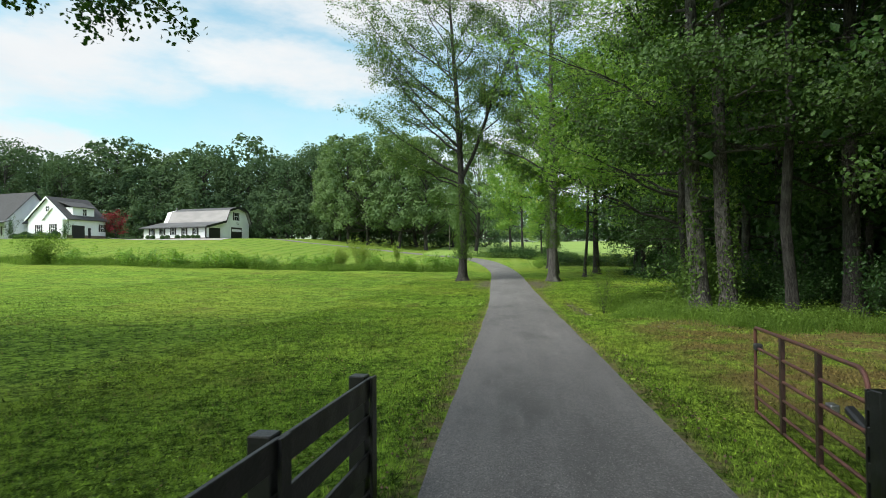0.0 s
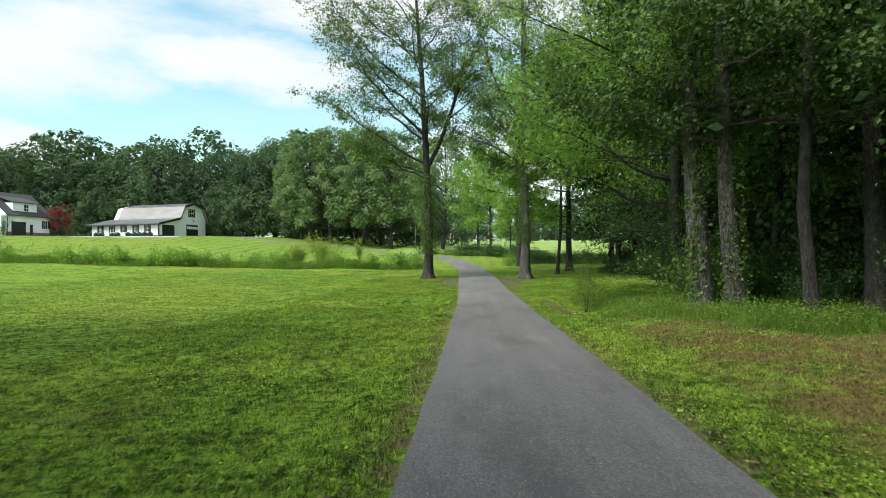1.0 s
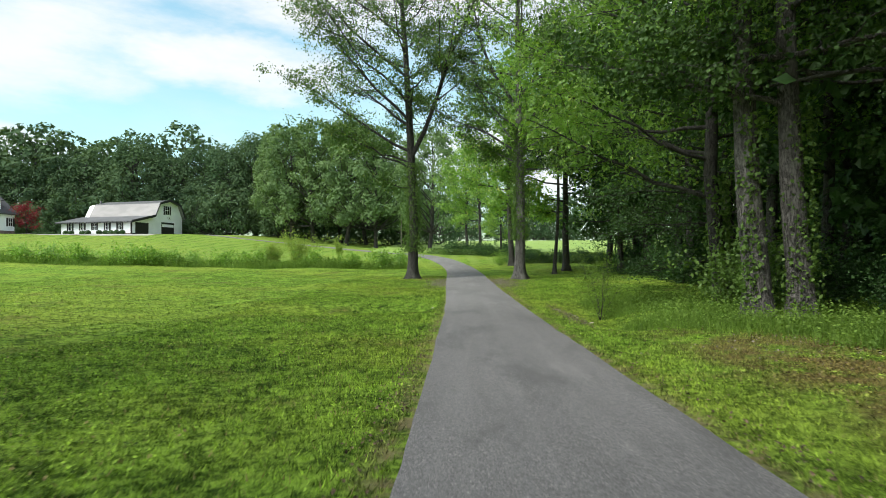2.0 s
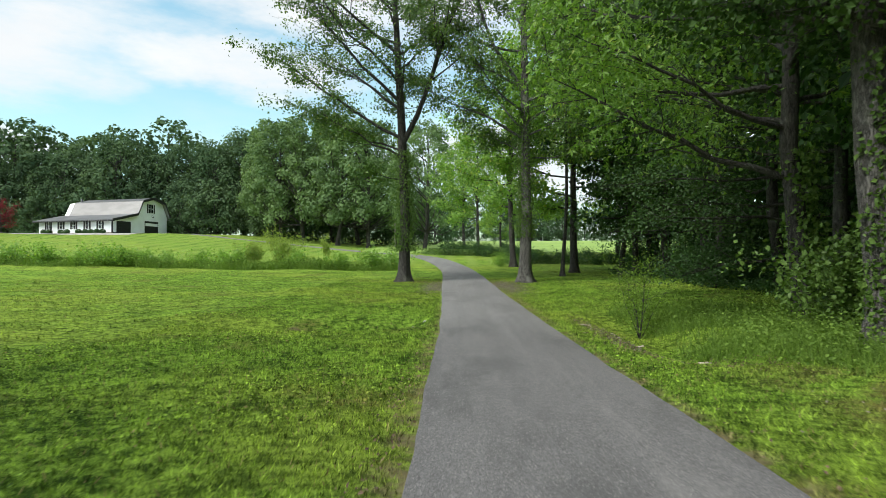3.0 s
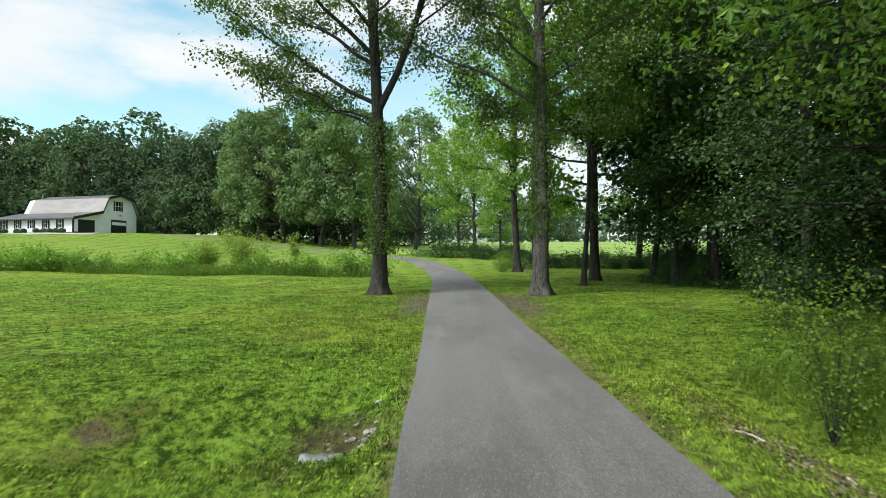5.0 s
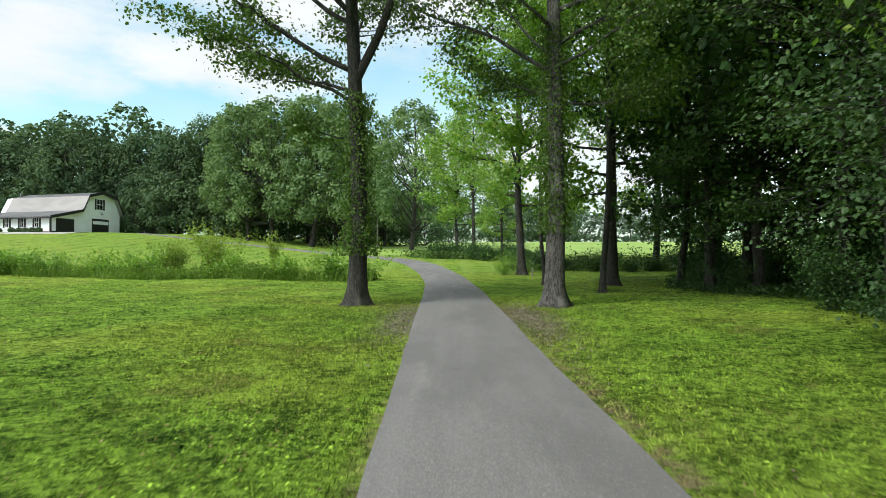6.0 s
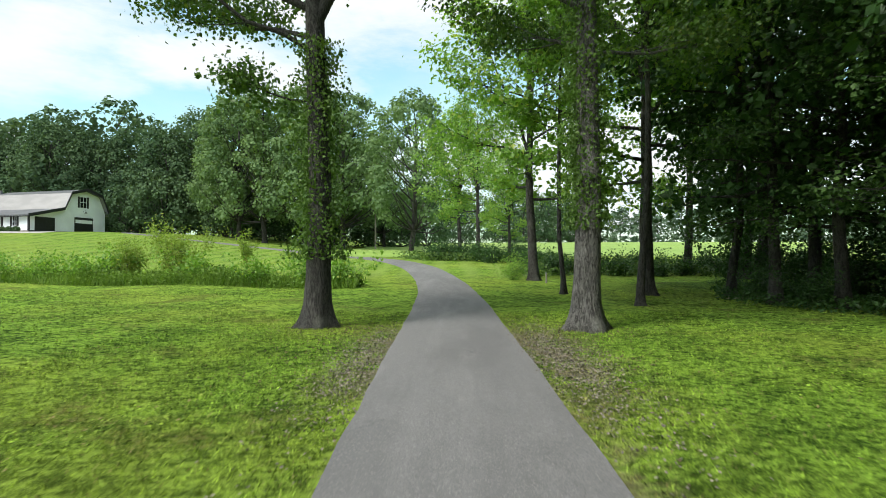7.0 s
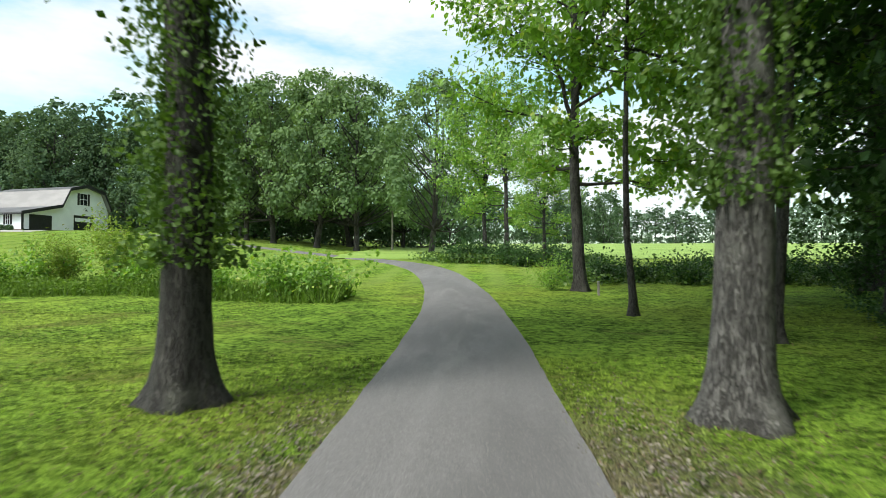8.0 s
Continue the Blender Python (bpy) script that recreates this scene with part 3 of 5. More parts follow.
def clump_tree(seed, H, r0, base, reach, clumps, leaves, leaf, mat, bark, full=0.30, sides=6):
    """Meshes of a far tree: trunk, limbs, and a domed crown of many rounded sprays of leaves."""
    g = np.random.default_rng(seed)
    wood = Soup()
    hs = np.array([-0.3, 0.0, 0.5, base, H * 0.45, H * 0.7, H * 0.9])
    drift = np.cumsum(g.normal(0, 0.18, (7, 2)), 0) * smooth(hs, 0.5, 6)[:, None]
    tp = np.concatenate([drift, hs[:, None]], 1)
    wood.add(*rings(tp, r0 * np.array([1.5, 1.35, 1.0, 0.9, 0.62, 0.34, 0.05]), sides))
    lobes = g.uniform(0, 6.28, 3)
    C, R = [], []
    for i in range(clumps):
        t = (i + 0.5) / clumps
        az = i * 2.39996 + g.uniform(-0.4, 0.4)
        wide = math.sqrt(max(1 - ((t - 0.36) / 0.67) ** 2, 0.0)) * (1 + 0.16 * math.sin(2 * az + lobes[0]) + 0.12 * math.sin(3 * az + lobes[1] + 4 * t))
        rad = reach * wide * g.uniform(0.5, 1.0) ** 0.6
        c = np.array([math.cos(az) * rad, math.sin(az) * rad, base + (H - base) * (0.04 + 0.9 * t) + g.normal(0, 0.35)])
        C.append(c)
        R.append(reach * full * g.uniform(0.65, 1.2))
        if i % 2 == 0:
            h = max(base * 0.8, c[2] - 0.25 * H * wide - 1.0)
            q = np.array([np.interp(h, hs, tp[:, 0]), np.interp(h, hs, tp[:, 1]), h])
            m = (q + c) / 2 + [0, 0, -0.4] + g.normal(0, 0.25, 3)
            wood.add(*rings(np.array([q, m, c]), [0.13, 0.08, 0.03], 4))
    C, R = np.array(C), np.array(R)
    pick = g.choice(clumps, leaves, p=R ** 2 / (R ** 2).sum())
    d = unit(g.normal(size=(leaves, 3)) + [0, 0, 0.35] + unit(C[pick] - [0, 0, base + (H - base) * 0.4]) * 0.45)
    P = C[pick] + d * (R[pick] * g.uniform(0.2, 1.15, leaves) ** 0.5)[:, None] * [1, 1, 0.8] + g.normal(0, 0.22, (leaves, 3))
    v, f = leaf_quads(g, P, leaf, 0.35, slim=0.5, out=d * 1.3, loose=0.42)
    return wood.mesh("trunk", bark), mesh("crown", v, f, mat)


def plant(name, meshes, x, y, label, group="", turn=0.0, size=1.0, category="tree", sink=0.0):
    ob = empty(name, Matrix.Translation((x, y, at(x, y) - sink)) @ Matrix.Rotation(radians(turn), 4, "Z") @ Matrix.Scale(size, 4), label, category, group)
    for n, me in zip(("trunk", "crown"), meshes):
        part(n, me, None, ob)
    return ob


def ivy_mesh(seed, r, z0, z1, n, out=0.22, size=0.11, side=None):
    """Leaves of a climber round a trunk of radius r."""
    rng = np.random.default_rng(seed)
    z = z0 + (z1 - z0) * rng.uniform(0, 1, n) ** 1.15
    a = rng.uniform(0, 6.28, n) if side is None else rng.normal(side, 0.7, n)
    clump = 0.4 + 0.6 * np.sin(z * 2.1 + a) ** 2
    d = r * (1 - 0.03 * z) + 0.02 + out * rng.uniform(0, 1, n) ** 2 * clump
    P = np.stack([np.cos(a) * d, np.sin(a) * d, z], -1)
    return mesh("ivy", *leaf_quads(rng, P, size, 0.3, 0.6), IVY)


# the two oaks that stand either side of the drive
oak = plant("oak_tree", grow_tree(11, 27, 0.33, 13.5, 7.0, 18, (24, 66), 54000, 0.145, LEAF_A, BARK_DARK, bias=(math.pi, 0.3), heavy=0.8, curve=0.24, spread_r=0.32, sides=18, wander=0.14, lean=(-1.2, 0),
    boughs=((6.3, 2.9, 4, 2.6, 0.16), (8.4, 0.1, 63, 14, 0.72), (8.8, 3.05, 22, 9.5, 0.46), (7.6, 3.5, 20, 7.0, 0.28), (8.0, 2.5, 16, 6.5, 0.3), (10.6, 2.7, 30, 10.5, 0.45), (14.0, 3.25, 36, 11.5, 0.5), (12.2, 3.9, 32, 9.5, 0.42), (9.6, 1.6, 34, 6.5, 0.36), (10.4, -1.5, 28, 6.5, 0.34), (13.0, 0.1, 26, 5.0, 0.34), (11.0, 3.2, 48, 11.0, 0.48), (16.5, 3.0, 34, 9.5, 0.5))), -3.65, 52.0, "tall dark-barked oak with sparse crown and ivy round its trunk", "oaks by the drive")
part("ivy", ivy_mesh(1, 0.29, 1.9, 8.0, 8000, 0.75, 0.10), None, oak, "green ivy climbing the trunk")
oak = plant("oak_tree", grow_tree(23, 26, 0.35, 10.5, 7.4, 20, (18, 62), 46000, 0.145, LEAF_A, BARK, bias=(2.6, 0.2), heavy=1.6, curve=0.3, spread_r=0.38, sides=18, wander=0.12,
    boughs=((8.6, 2.95, 20, 9.0, 0.36), (9.2, 2.7, 52, 6.5, 0.26), (11.4, 3.0, 60, 11.5, 0.6), (7.4, 0.4, 8, 4.5, 0.22), (9.6, 0.2, 25, 6.5, 0.36), (8.0, 1.4, 18, 5.5, 0.28), (8.8, -1.0, 16, 5.0, 0.26), (10.2, 4.0, 28, 6.0, 0.32))), 3.68, 51.7, "tall grey-barked oak beside the drive with ivy high on its trunk", "oaks by the drive")
part("ivy", ivy_mesh(2, 0.29, 2.7, 10.5, 8500, 0.75, 0.105), None, oak, "green ivy climbing the trunk")

# slimmer trees behind them
slim_oak = grow_tree(31, 19, 0.13, 9.0, 3.6, 14, (15, 55), 9000, 0.22, LEAF_B, BARK_DARK, sides=10)
plant("tree", slim_oak, 7.0, 58.2, "slender straight dark tree standing in mown grass", "slender trees")
plant("tree", slim_oak, 5.0, 63.2, "slender straight dark tree standing in mown grass", "slender trees", 140, 0.8)
mid_oak = grow_tree(37, 20, 0.27, 4.5, 6.2, 22, (0, 60), 11500, 0.29, LEAF_B, BARK_DARK, leaders=3, sides=12)
plant("tree", mid_oak, 4.8, 72.6, "mid-sized tree with forked trunk and pale green leaves", "trees before the field")
plant("tree", mid_oak, 8.7, 63.0, "mid-sized tree with dark trunk at the wood's edge", "trees before the field", 100, 1.05)
plant("tree", mid_oak, 15.7, 77.3, "mid-sized tree at the wood's edge before the field", "trees before the field", 215, 0.95)
plant("tree", mid_oak, 4.9, 90.0, "small spreading tree in the brush by the field", "trees before the field", 60, 0.5)
plant("tree", mid_oak, 2.3, 96.0, "small tree in the brush by the field", "trees before the field", 300, 0.75)
plant("tree", mid_oak, 0.6, 101.0, "small tree in the brush by the field", "trees before the field", 20, 0.75)

# wood's edge: ivied trunks, a sweetgum with long low limbs, drooping beech
gum = plant("sweetgum_tree", grow_tree(41, 18, 0.25, 5.4, 7.0, 30, (10, 55), 24000, 0.15, LEAF_GUM, BARK_DARK, bias=(3.3, 0.3), star=True, spread_r=0.42, sides=12, slim=0.19, curve=0.25, boughs=((3.7, 3.1, 20, 6.8, 0.42), (5.0, 3.6, 18, 6.5, 0.36), (5.2, 2.6, 18, 7.0, 0.36))), 8.2, 29.5, "sweetgum with long low limbs of bright star-shaped leaves", "trees at the wood's edge")
part("ivy", ivy_mesh(3, 0.26, 0.3, 4.5, 1800, 0.35, 0.14), None, gum, "green ivy climbing the trunk")
plant("sweetgum_tree", grow_tree(42, 20, 0.24, 4.5, 6.4, 28, (2, 55), 15000, 0.20, LEAF_GUM, BARK_DARK, bias=(3.0, 0.45), spread_r=0.5), 13.0, 36.0, "sweetgum with bright green leaves reaching over the grass", "trees at the wood's edge")
edge_oak = grow_tree(43, 23, 0.33, 6.6, 5.8, 20, (-4, 55), 20000, 0.16, LEAF_EDGE, BARK_WOOD, bias=(-0.3, 0.65), sides=16, curve=0.1, heavy=0.3, boughs=((5.9, 2.95, 18, 4.6, 0.34),))
a = plant("oak_tree", edge_oak, 7.4, 25.2, "grey-barked oak with ivy at the wood's edge", "trees at the wood's edge")
part("ivy", ivy_mesh(4, 0.33, 0.6, 5.5, 1000, 0.22, 0.12, side=3.4), None, a, "green ivy climbing the trunk")
a = plant("oak_tree", edge_oak, 8.35, 24.9, "dark ivied oak close beside another at the wood's edge", "trees at the wood's edge", 25, 0.93)
part("ivy", ivy_mesh(5, 0.33, 0.4, 6.0, 1500, 0.30, 0.12), None, a, "green ivy climbing the trunk")
slim_edge = grow_tree(47, 22, 0.19, 4.6, 6.0, 20, (-14, 55), 18000, 0.16, LEAF_EDGE, BARK_DARK, sides=12, curve=0.1)
plant("oak_tree", slim_edge, 12.6, 15.5, "slim grey-barked oak at the wood's edge", "trees at the wood's edge", 90, 1.0)
plant("oak_tree", slim_edge, 13.4, 9.0, "slim grey-barked oak at the wood's edge", "trees at the wood's edge", 200, 1.05)
plant("oak_tree", slim_edge, 10.0, 23.4, "slim grey-barked oak at the wood's edge", "trees at the wood's edge")
beech = grow_tree(53, 15, 0.22, 0.9, 6.0, 34, (-4, 50), 24000, 0.135, LEAF_BEECH, BARK_DARK, bias=(3.6, 0.25), curve=-0.25, spread_r=0.36, sides=10, low=0.45, up=1.3)
plant("beech_tree", beech, 13.9, 40.0, "beech with drooping tiers of small dark leaves", "trees at the wood's edge")
high_beech = grow_tree(54, 16, 0.24, 2.8, 5.8, 30, (-6, 50), 16000, 0.16, LEAF_EDGE, BARK_DARK, bias=(3.6, 0.2), curve=-0.15, spread_r=0.4, sides=10, low=0.5, up=1.2)
plant("beech_tree", high_beech, 14.0, 57.5, "beech with drooping tiers of small dark leaves", "trees at the wood's edge", 200, 0.95)
plant("beech_tree", high_beech, 14.2, 49.0, "beech with drooping tiers of small dark leaves", "trees at the wood's edge", 75, 1.05)

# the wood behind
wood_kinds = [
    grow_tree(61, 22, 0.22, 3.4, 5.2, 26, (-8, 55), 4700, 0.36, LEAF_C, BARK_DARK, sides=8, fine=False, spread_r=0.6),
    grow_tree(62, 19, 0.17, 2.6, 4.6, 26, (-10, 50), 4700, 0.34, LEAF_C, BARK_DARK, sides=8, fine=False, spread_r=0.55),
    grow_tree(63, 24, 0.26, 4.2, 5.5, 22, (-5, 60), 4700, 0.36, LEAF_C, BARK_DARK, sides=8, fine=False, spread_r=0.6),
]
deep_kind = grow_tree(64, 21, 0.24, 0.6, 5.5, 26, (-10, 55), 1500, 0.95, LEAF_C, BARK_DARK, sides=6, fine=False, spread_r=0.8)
rng = random.Random(7)


def scatter(n, x0, x1, y0, y1, gap, skip):
    got = []
    for _ in range(4000):
        x, y = rng.uniform(x0, x1), rng.uniform(y0, y1)
        if not skip(x, y) and all((x - a) ** 2 + (y - b) ** 2 > gap * gap for a, b in got):
            got.append((x, y))
            if len(got) == n:
                break
    return got


for x, y in scatter(23, 11.8, 21, 19, 76, 3.1, lambda x, y: (18 < y < 34 and x < 11.8) or (34 < y < 58 and x < 14.2) or (y > 64 and x < 14.5)):
    plant("tree", wood_kinds[rng.randrange(3)], x, y, "dark leafy tree in the dense wood", "trees of the wood", rng.uniform(0, 360), rng.uniform(0.85, 1.15))
for x, y in scatter(36, 16.5, 48, 3, 72, 4.4, lambda x, y: (y > 66 and x < 26) or (y > 18 and x < 21)):
    plant("tree", deep_kind, x, y, "dark leafy tree deep in the wood", "trees of the wood", rng.uniform(0, 360), rng.uniform(0.85, 1.15))


# low growth
def bush_meshes(seed, h, r, leaves, leaf, mat, stems=9, slim=0.38, up=0.8):
    """Stems fanning from the ground and the leaves along them."""
    g = np.random.default_rng(seed)
    wood, A = Soup(), []
    for i in range(stems):
        az, el = i * 2.4 + g.uniform(-0.4, 0.4), radians(g.uniform(35, 88))
        L = h * g.uniform(0.7, 1.1) / max(math.sin(el), 0.5)
        t = np.linspace(0, 1, 6)[:, None]
        d = np.array([math.cos(az) * math.cos(el) * r / h * 1.2, math.sin(az) * math.cos(el) * r / h * 1.2, math.sin(el)])
        p = t * d * L + np.cumsum(g.normal(0, 0.03 * h, (6, 3)), 0) * t
        wood.add(*rings(p, np.linspace(0.004 + 0.003 * h, 0.002, 6), 4))
        A.append(p[1:])
        for _ in range(4):
            q = p[g.integers(2, 6)]
            e = q + g.normal(0, 0.22 * r + 0.05, 3) + [0, 0, 0.1 * h]
            wood.add(*rings(np.array([q, (q + e) / 2 + g.normal(0, 0.02, 3), e]), [0.007, 0.005, 0.003], 3))
            A.append(np.array([(q + e) / 2, e]))
    A = np.concatenate(A)
    P = A[g.integers(0, len(A), leaves)] + g.normal(0, 0.15 * r + 0.03, (leaves, 3))
    P = P[P[:, 2] > 0.02]
    return wood.mesh("stem", BARK_DARK), mesh("foliage", *leaf_quads(g, P, leaf, up, slim=slim), mat)


def bush(name, meshes, x, y, label, group="", turn=0.0, size=1.0, category="bush"):
    ob = empty(name, Matrix.Translation((x, y, at(x, y) - 0.02)) @ Matrix.Rotation(radians(turn), 4, "Z") @ Matrix.Scale(size, 4), label, category, group)
    for n, me in zip(("stem", "foliage"), meshes):
        part(n, me, None, ob)
    return ob


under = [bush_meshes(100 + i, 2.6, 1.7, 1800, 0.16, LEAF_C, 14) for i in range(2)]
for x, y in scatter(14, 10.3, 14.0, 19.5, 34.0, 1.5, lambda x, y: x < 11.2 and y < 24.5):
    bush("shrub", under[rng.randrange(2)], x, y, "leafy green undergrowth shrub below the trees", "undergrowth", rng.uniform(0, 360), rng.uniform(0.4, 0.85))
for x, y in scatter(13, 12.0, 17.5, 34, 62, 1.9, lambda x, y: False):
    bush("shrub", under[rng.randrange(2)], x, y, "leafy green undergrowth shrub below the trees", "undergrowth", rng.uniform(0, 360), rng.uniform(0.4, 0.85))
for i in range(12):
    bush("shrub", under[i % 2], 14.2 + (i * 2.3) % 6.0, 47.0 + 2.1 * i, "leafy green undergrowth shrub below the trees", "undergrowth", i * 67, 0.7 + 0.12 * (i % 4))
bush("shrub", bush_meshes(104, 2.0, 1.5, 3600, 0.13, IVY, 14), 8.3, 22.9 + 4.6, "broad-leaved green shrub beneath the sweetgum", "undergrowth", 0, 1.0)

brush_kind = bush_meshes(106, 1.2, 1.3, 1200, 0.18, LEAF_C, 12)
for x, y in scatter(13, -6.5, 9, 88, 99, 1.6, lambda x, y: abs(x - float(road_x(y))) < 4.0 or y < 92 - x * 0.5):
    bush("bush", brush_kind, x, y, "dark low bush along the field's edge", "bushes by the field", rng.uniform(0, 360), rng.uniform(0.7, 1.2))
for x, y in scatter(26, 5.5, 28, 75.5, 84, 1.5, lambda x, y: False):
    bush("bush", brush_kind, x, y, "dark green bush in the hedge before the field", "hedge before the field", rng.uniform(0, 360), rng.uniform(0.5, 0.95))
bush("bush", bush_meshes(107, 1.1, 1.3, 1500, 0.14, LEAF_B, 16, 0.2), 3.6, 73.2, "wispy green bush in the mown grass beside the drive")

pale = bush_meshes(108, 2.6, 1.5, 3600, 0.17, WEED, 18, 0.26)
bush("bush", pale, -17.0, 73.0, "pale feathery bush in the weed strip", "bushes in the weed strip")
bush("bush", pale, -19.6, 72.5, "small pale bush in the weed strip", "bushes in the weed strip", 120, 0.75)
bush("sapling", bush_meshes(109, 2.9, 0.75, 900, 0.14, WEED, 5), -13.0, 74.0, "slender pale sapling in the weed strip", category="sapling")
bush("bush", bush_meshes(110, 3.2, 2.4, 5200, 0.17, ROUGH, 20), -60.0, 76.0, "large rounded green bush at the end of the weed strip")
dark_weed = bush_meshes(111, 1.5, 1.6, 1000, 0.22, LEAF_B, 12)
for i, (x, y) in enumerate(((-27.5, 72.0), (-29.5, 72.4), (-31.5, 72.0), (-34, 72.6), (-24.5, 71.5), (-5.9, 67.6), (-7.4, 68.2), (-40, 73.5), (-22, 71.0), (-36.5, 73), (-44, 74), (-47, 74.5), (-10.5, 69.0), (-15.2, 71.2), (-21, 72.2), (-56, 76), (-60, 77))):
    bush("bush", dark_weed, x, y, "dark green bush in the weed strip", "bushes in the weed strip", i * 70, 0.75 + 0.08 * (i % 4))
bush("sapling", bush_meshes(112, 2.0, 1.25, 2200, 0.06, ROUGH, 10, 0.36), 4.7, 31.5, "thin branching sapling beside the ditch", category="sapling")


# ---- barn ----
def window_unit(parent, w, h, shutters=True, cols=2):
    """Window in the plane y = 0 that looks along -y, with its sill at z = 0 and its middle at x = 0."""
    win = new("window")
    win.parent = parent
    fr = bmesh.new()
    t = 0.07
    box(fr, -w / 2 - t, w / 2 + t, -0.05, 0.03, h, h + t)
    box(fr, -w / 2 - t, w / 2 + t, -0.07, 0.03, -t, 0)
    box(fr, -w / 2 - t, -w / 2, -0.05, 0.03, 0, h)
    box(fr, w / 2, w / 2 + t, -0.05, 0.03, 0, h)
    box(fr, -w / 2, w / 2, -0.045, 0.0, h * 0.48, h * 0.53)
    for c in range(1, cols):
        box(fr, -w / 2 + w * c / cols - 0.025, -w / 2 + w * c / cols + 0.025, -0.04, 0.0, 0, h)
    part("frame", fr, WHITE, win)
    for c in range(cols):
        part("pane", boxed(-w / 2 + w * c / cols, -w / 2 + w * (c + 1) / cols, -0.012, 0.0, 0, h), GLASS, win)
    if shutters:
        for sx in (-1, 1):
            a, b = sorted((sx * (w / 2 + t + 0.02), sx * (w / 2 + t + 0.40)))
            part("shutter", boxed(a, b, -0.05, 0.0, -0.05, h + 0.05, bevel=0.01), TRIM, win, "black wooden shutter")
    return win


def lamp(parent, m):
    bm = bmesh.new()
    bmesh.ops.create_cone(bm, cap_ends=True, segments=14, radius1=0.22, radius2=0.06, depth=0.2)
    v, f = rings(np.array([[0, 0.45, 0.1], [0, 0.4, 0.28], [0, 0.2, 0.36], [0, 0, 0.26], [0, 0, 0.1]]), [0.02] * 5, 6)
    ob = part("wall_lamp", bm, TRIM, parent, "black gooseneck lamp")
    ob.matrix_local = m
    part("arm", mesh("arm", v, f, TRIM), None, ob)


def build_barn():
    W, L = 14.5, 16.3                       # across the gable, along the lean-to
    m = Matrix.Translation((-62.3, 125.3, 7.02)) @ Matrix.Rotation(radians(166.8), 4, "Z")
    # own axes: x along the long side away from the gable, y into the barn from the lean-to's wall is -y
    barn = empty("barn", m, "white gambrel barn with black trim and a long lean-to", "barn")
    w0 = 5.7
    prof = [(0, 0), (0, 2.5), (w0, 3.75), (w0 + 1.35, 6.35), (w0 + 4.4, 7.15), (W - 1.35, 6.3), (W, 3.7), (W, 0)]
    part("wall", prism([(-y, z) for y, z in prof], 0.0, L), WHITE, barn)
    part("plinth", prism([(-y, z) for y, z in ((-0.02, -1.2), (-0.02, 0.22), (W + 0.02, 0.22), (W + 0.02, -1.2))], -0.02, L + 0.02), STONE, barn, "grey stone plinth")

    def roof(name, a, b, mat, thick, x0, x1, label):
        (y0, z0), (y1, z1) = a, b
        n = Vector((z0 - z1, y1 - y0)).normalized() * thick
        part(name, prism([(-(y0), z0 + 0.02), (-(y1), z1 + 0.02), (-(y1 + n.x), z1 + 0.02 + n.y), (-(y0 + n.x), z0 + 0.02 + n.y)], x0, x1), mat, barn, label)

    o = 0.75
    roof("lean_to_roof", (-0.7, 2.36), (w0, 3.79), ROOF_GREY, 0.12, -o, L + o, "grey metal roof")
    roof("lower_roof", (w0 - 0.02, 3.83), (w0 + 1.35, 6.38), ROOF_LIGHT, 0.12, -o, L + o - 2.0, "pale metal roof")
    roof("upper_roof", (w0 + 1.33, 6.36), (w0 + 4.4, 7.17), ROOF_GREY, 0.12, -o, L + o - 2.0, "grey metal roof")
    roof("upper_roof", (w0 + 4.4, 7.17), (W - 1.33, 6.32), ROOF_GREY, 0.12, -o, L + o - 2.0, "grey metal roof")
    roof("lower_roof", (W - 1.35, 6.34), (W + 0.3, 3.2), ROOF_LIGHT, 0.12, -o, L + o - 2.0, "pale metal roof")
    # dark edge boards along the gable and eaves
    line = [(-0.72, 2.30), (w0 - 0.05, 3.74), (w0 + 1.3, 6.32), (w0 + 4.4, 7.12), (W - 1.28, 6.27), (W + 0.33, 3.15)]
    for (ya, za), (yb, zb) in zip(line, line[1:]):
        part("edge_board", prism([(-ya, za - 0.12), (-yb, zb - 0.12), (-yb, zb + 0.34), (-ya, za + 0.34)], -o - 0.06, -o + 0.05), TRIM, barn, "black edge board")
    part("gutter", boxed(-o, L + o, 0.68, 0.82, 2.20, 2.36, bevel=0.03), TRIM, barn, "black gutter")
    part("corner_trim", boxed(-0.06, 0.16, -0.16, 0.06, 0.2, 2.5), TRIM, barn, "black downpipe at the corner")
    for f in (0.16, 0.335, 0.515, 0.69, 0.865):
        w = window_unit(barn, 0.62, 1.32)
        w.matrix_local = Matrix.Translation((f * L, 0.0, 0.95)) @ Matrix.Rotation(math.pi, 4, "Z")
    gable = Matrix.Rotation(-math.pi / 2, 4, "Z")       # faces -x
    w = window_unit(barn, 1.25, 1.7, True, 2)
    w.matrix_local = Matrix.Translation((0, -9.9, 4.35)) @ gable
    lamp(barn, Matrix.Translation((-0.45, -10.0, 3.55)) @ gable)
    for name, y0, y1, h in (("garage_door", 1.0, 4.5, 2.35), ("garage_door", 8.2, 11.9, 2.75)):
        d = part(name, boxed(-0.05, 0.02, -y1, -y0, 0.04, h), TRIM, barn, "black sectional door")
        for k in range(1, 4):
            part("rail", boxed(-0.075, -0.05, -y1 + 0.05, -y0 - 0.05, h * k / 4 - 0.02, h * k / 4 + 0.02), TRIM, d)
        if y0 > 5:
            part("transom", boxed(-0.085, -0.05, -y1 + 0.15, -y0 - 0.15, h * 0.66, h * 0.86), WHITE, d, "pale glazed strip")
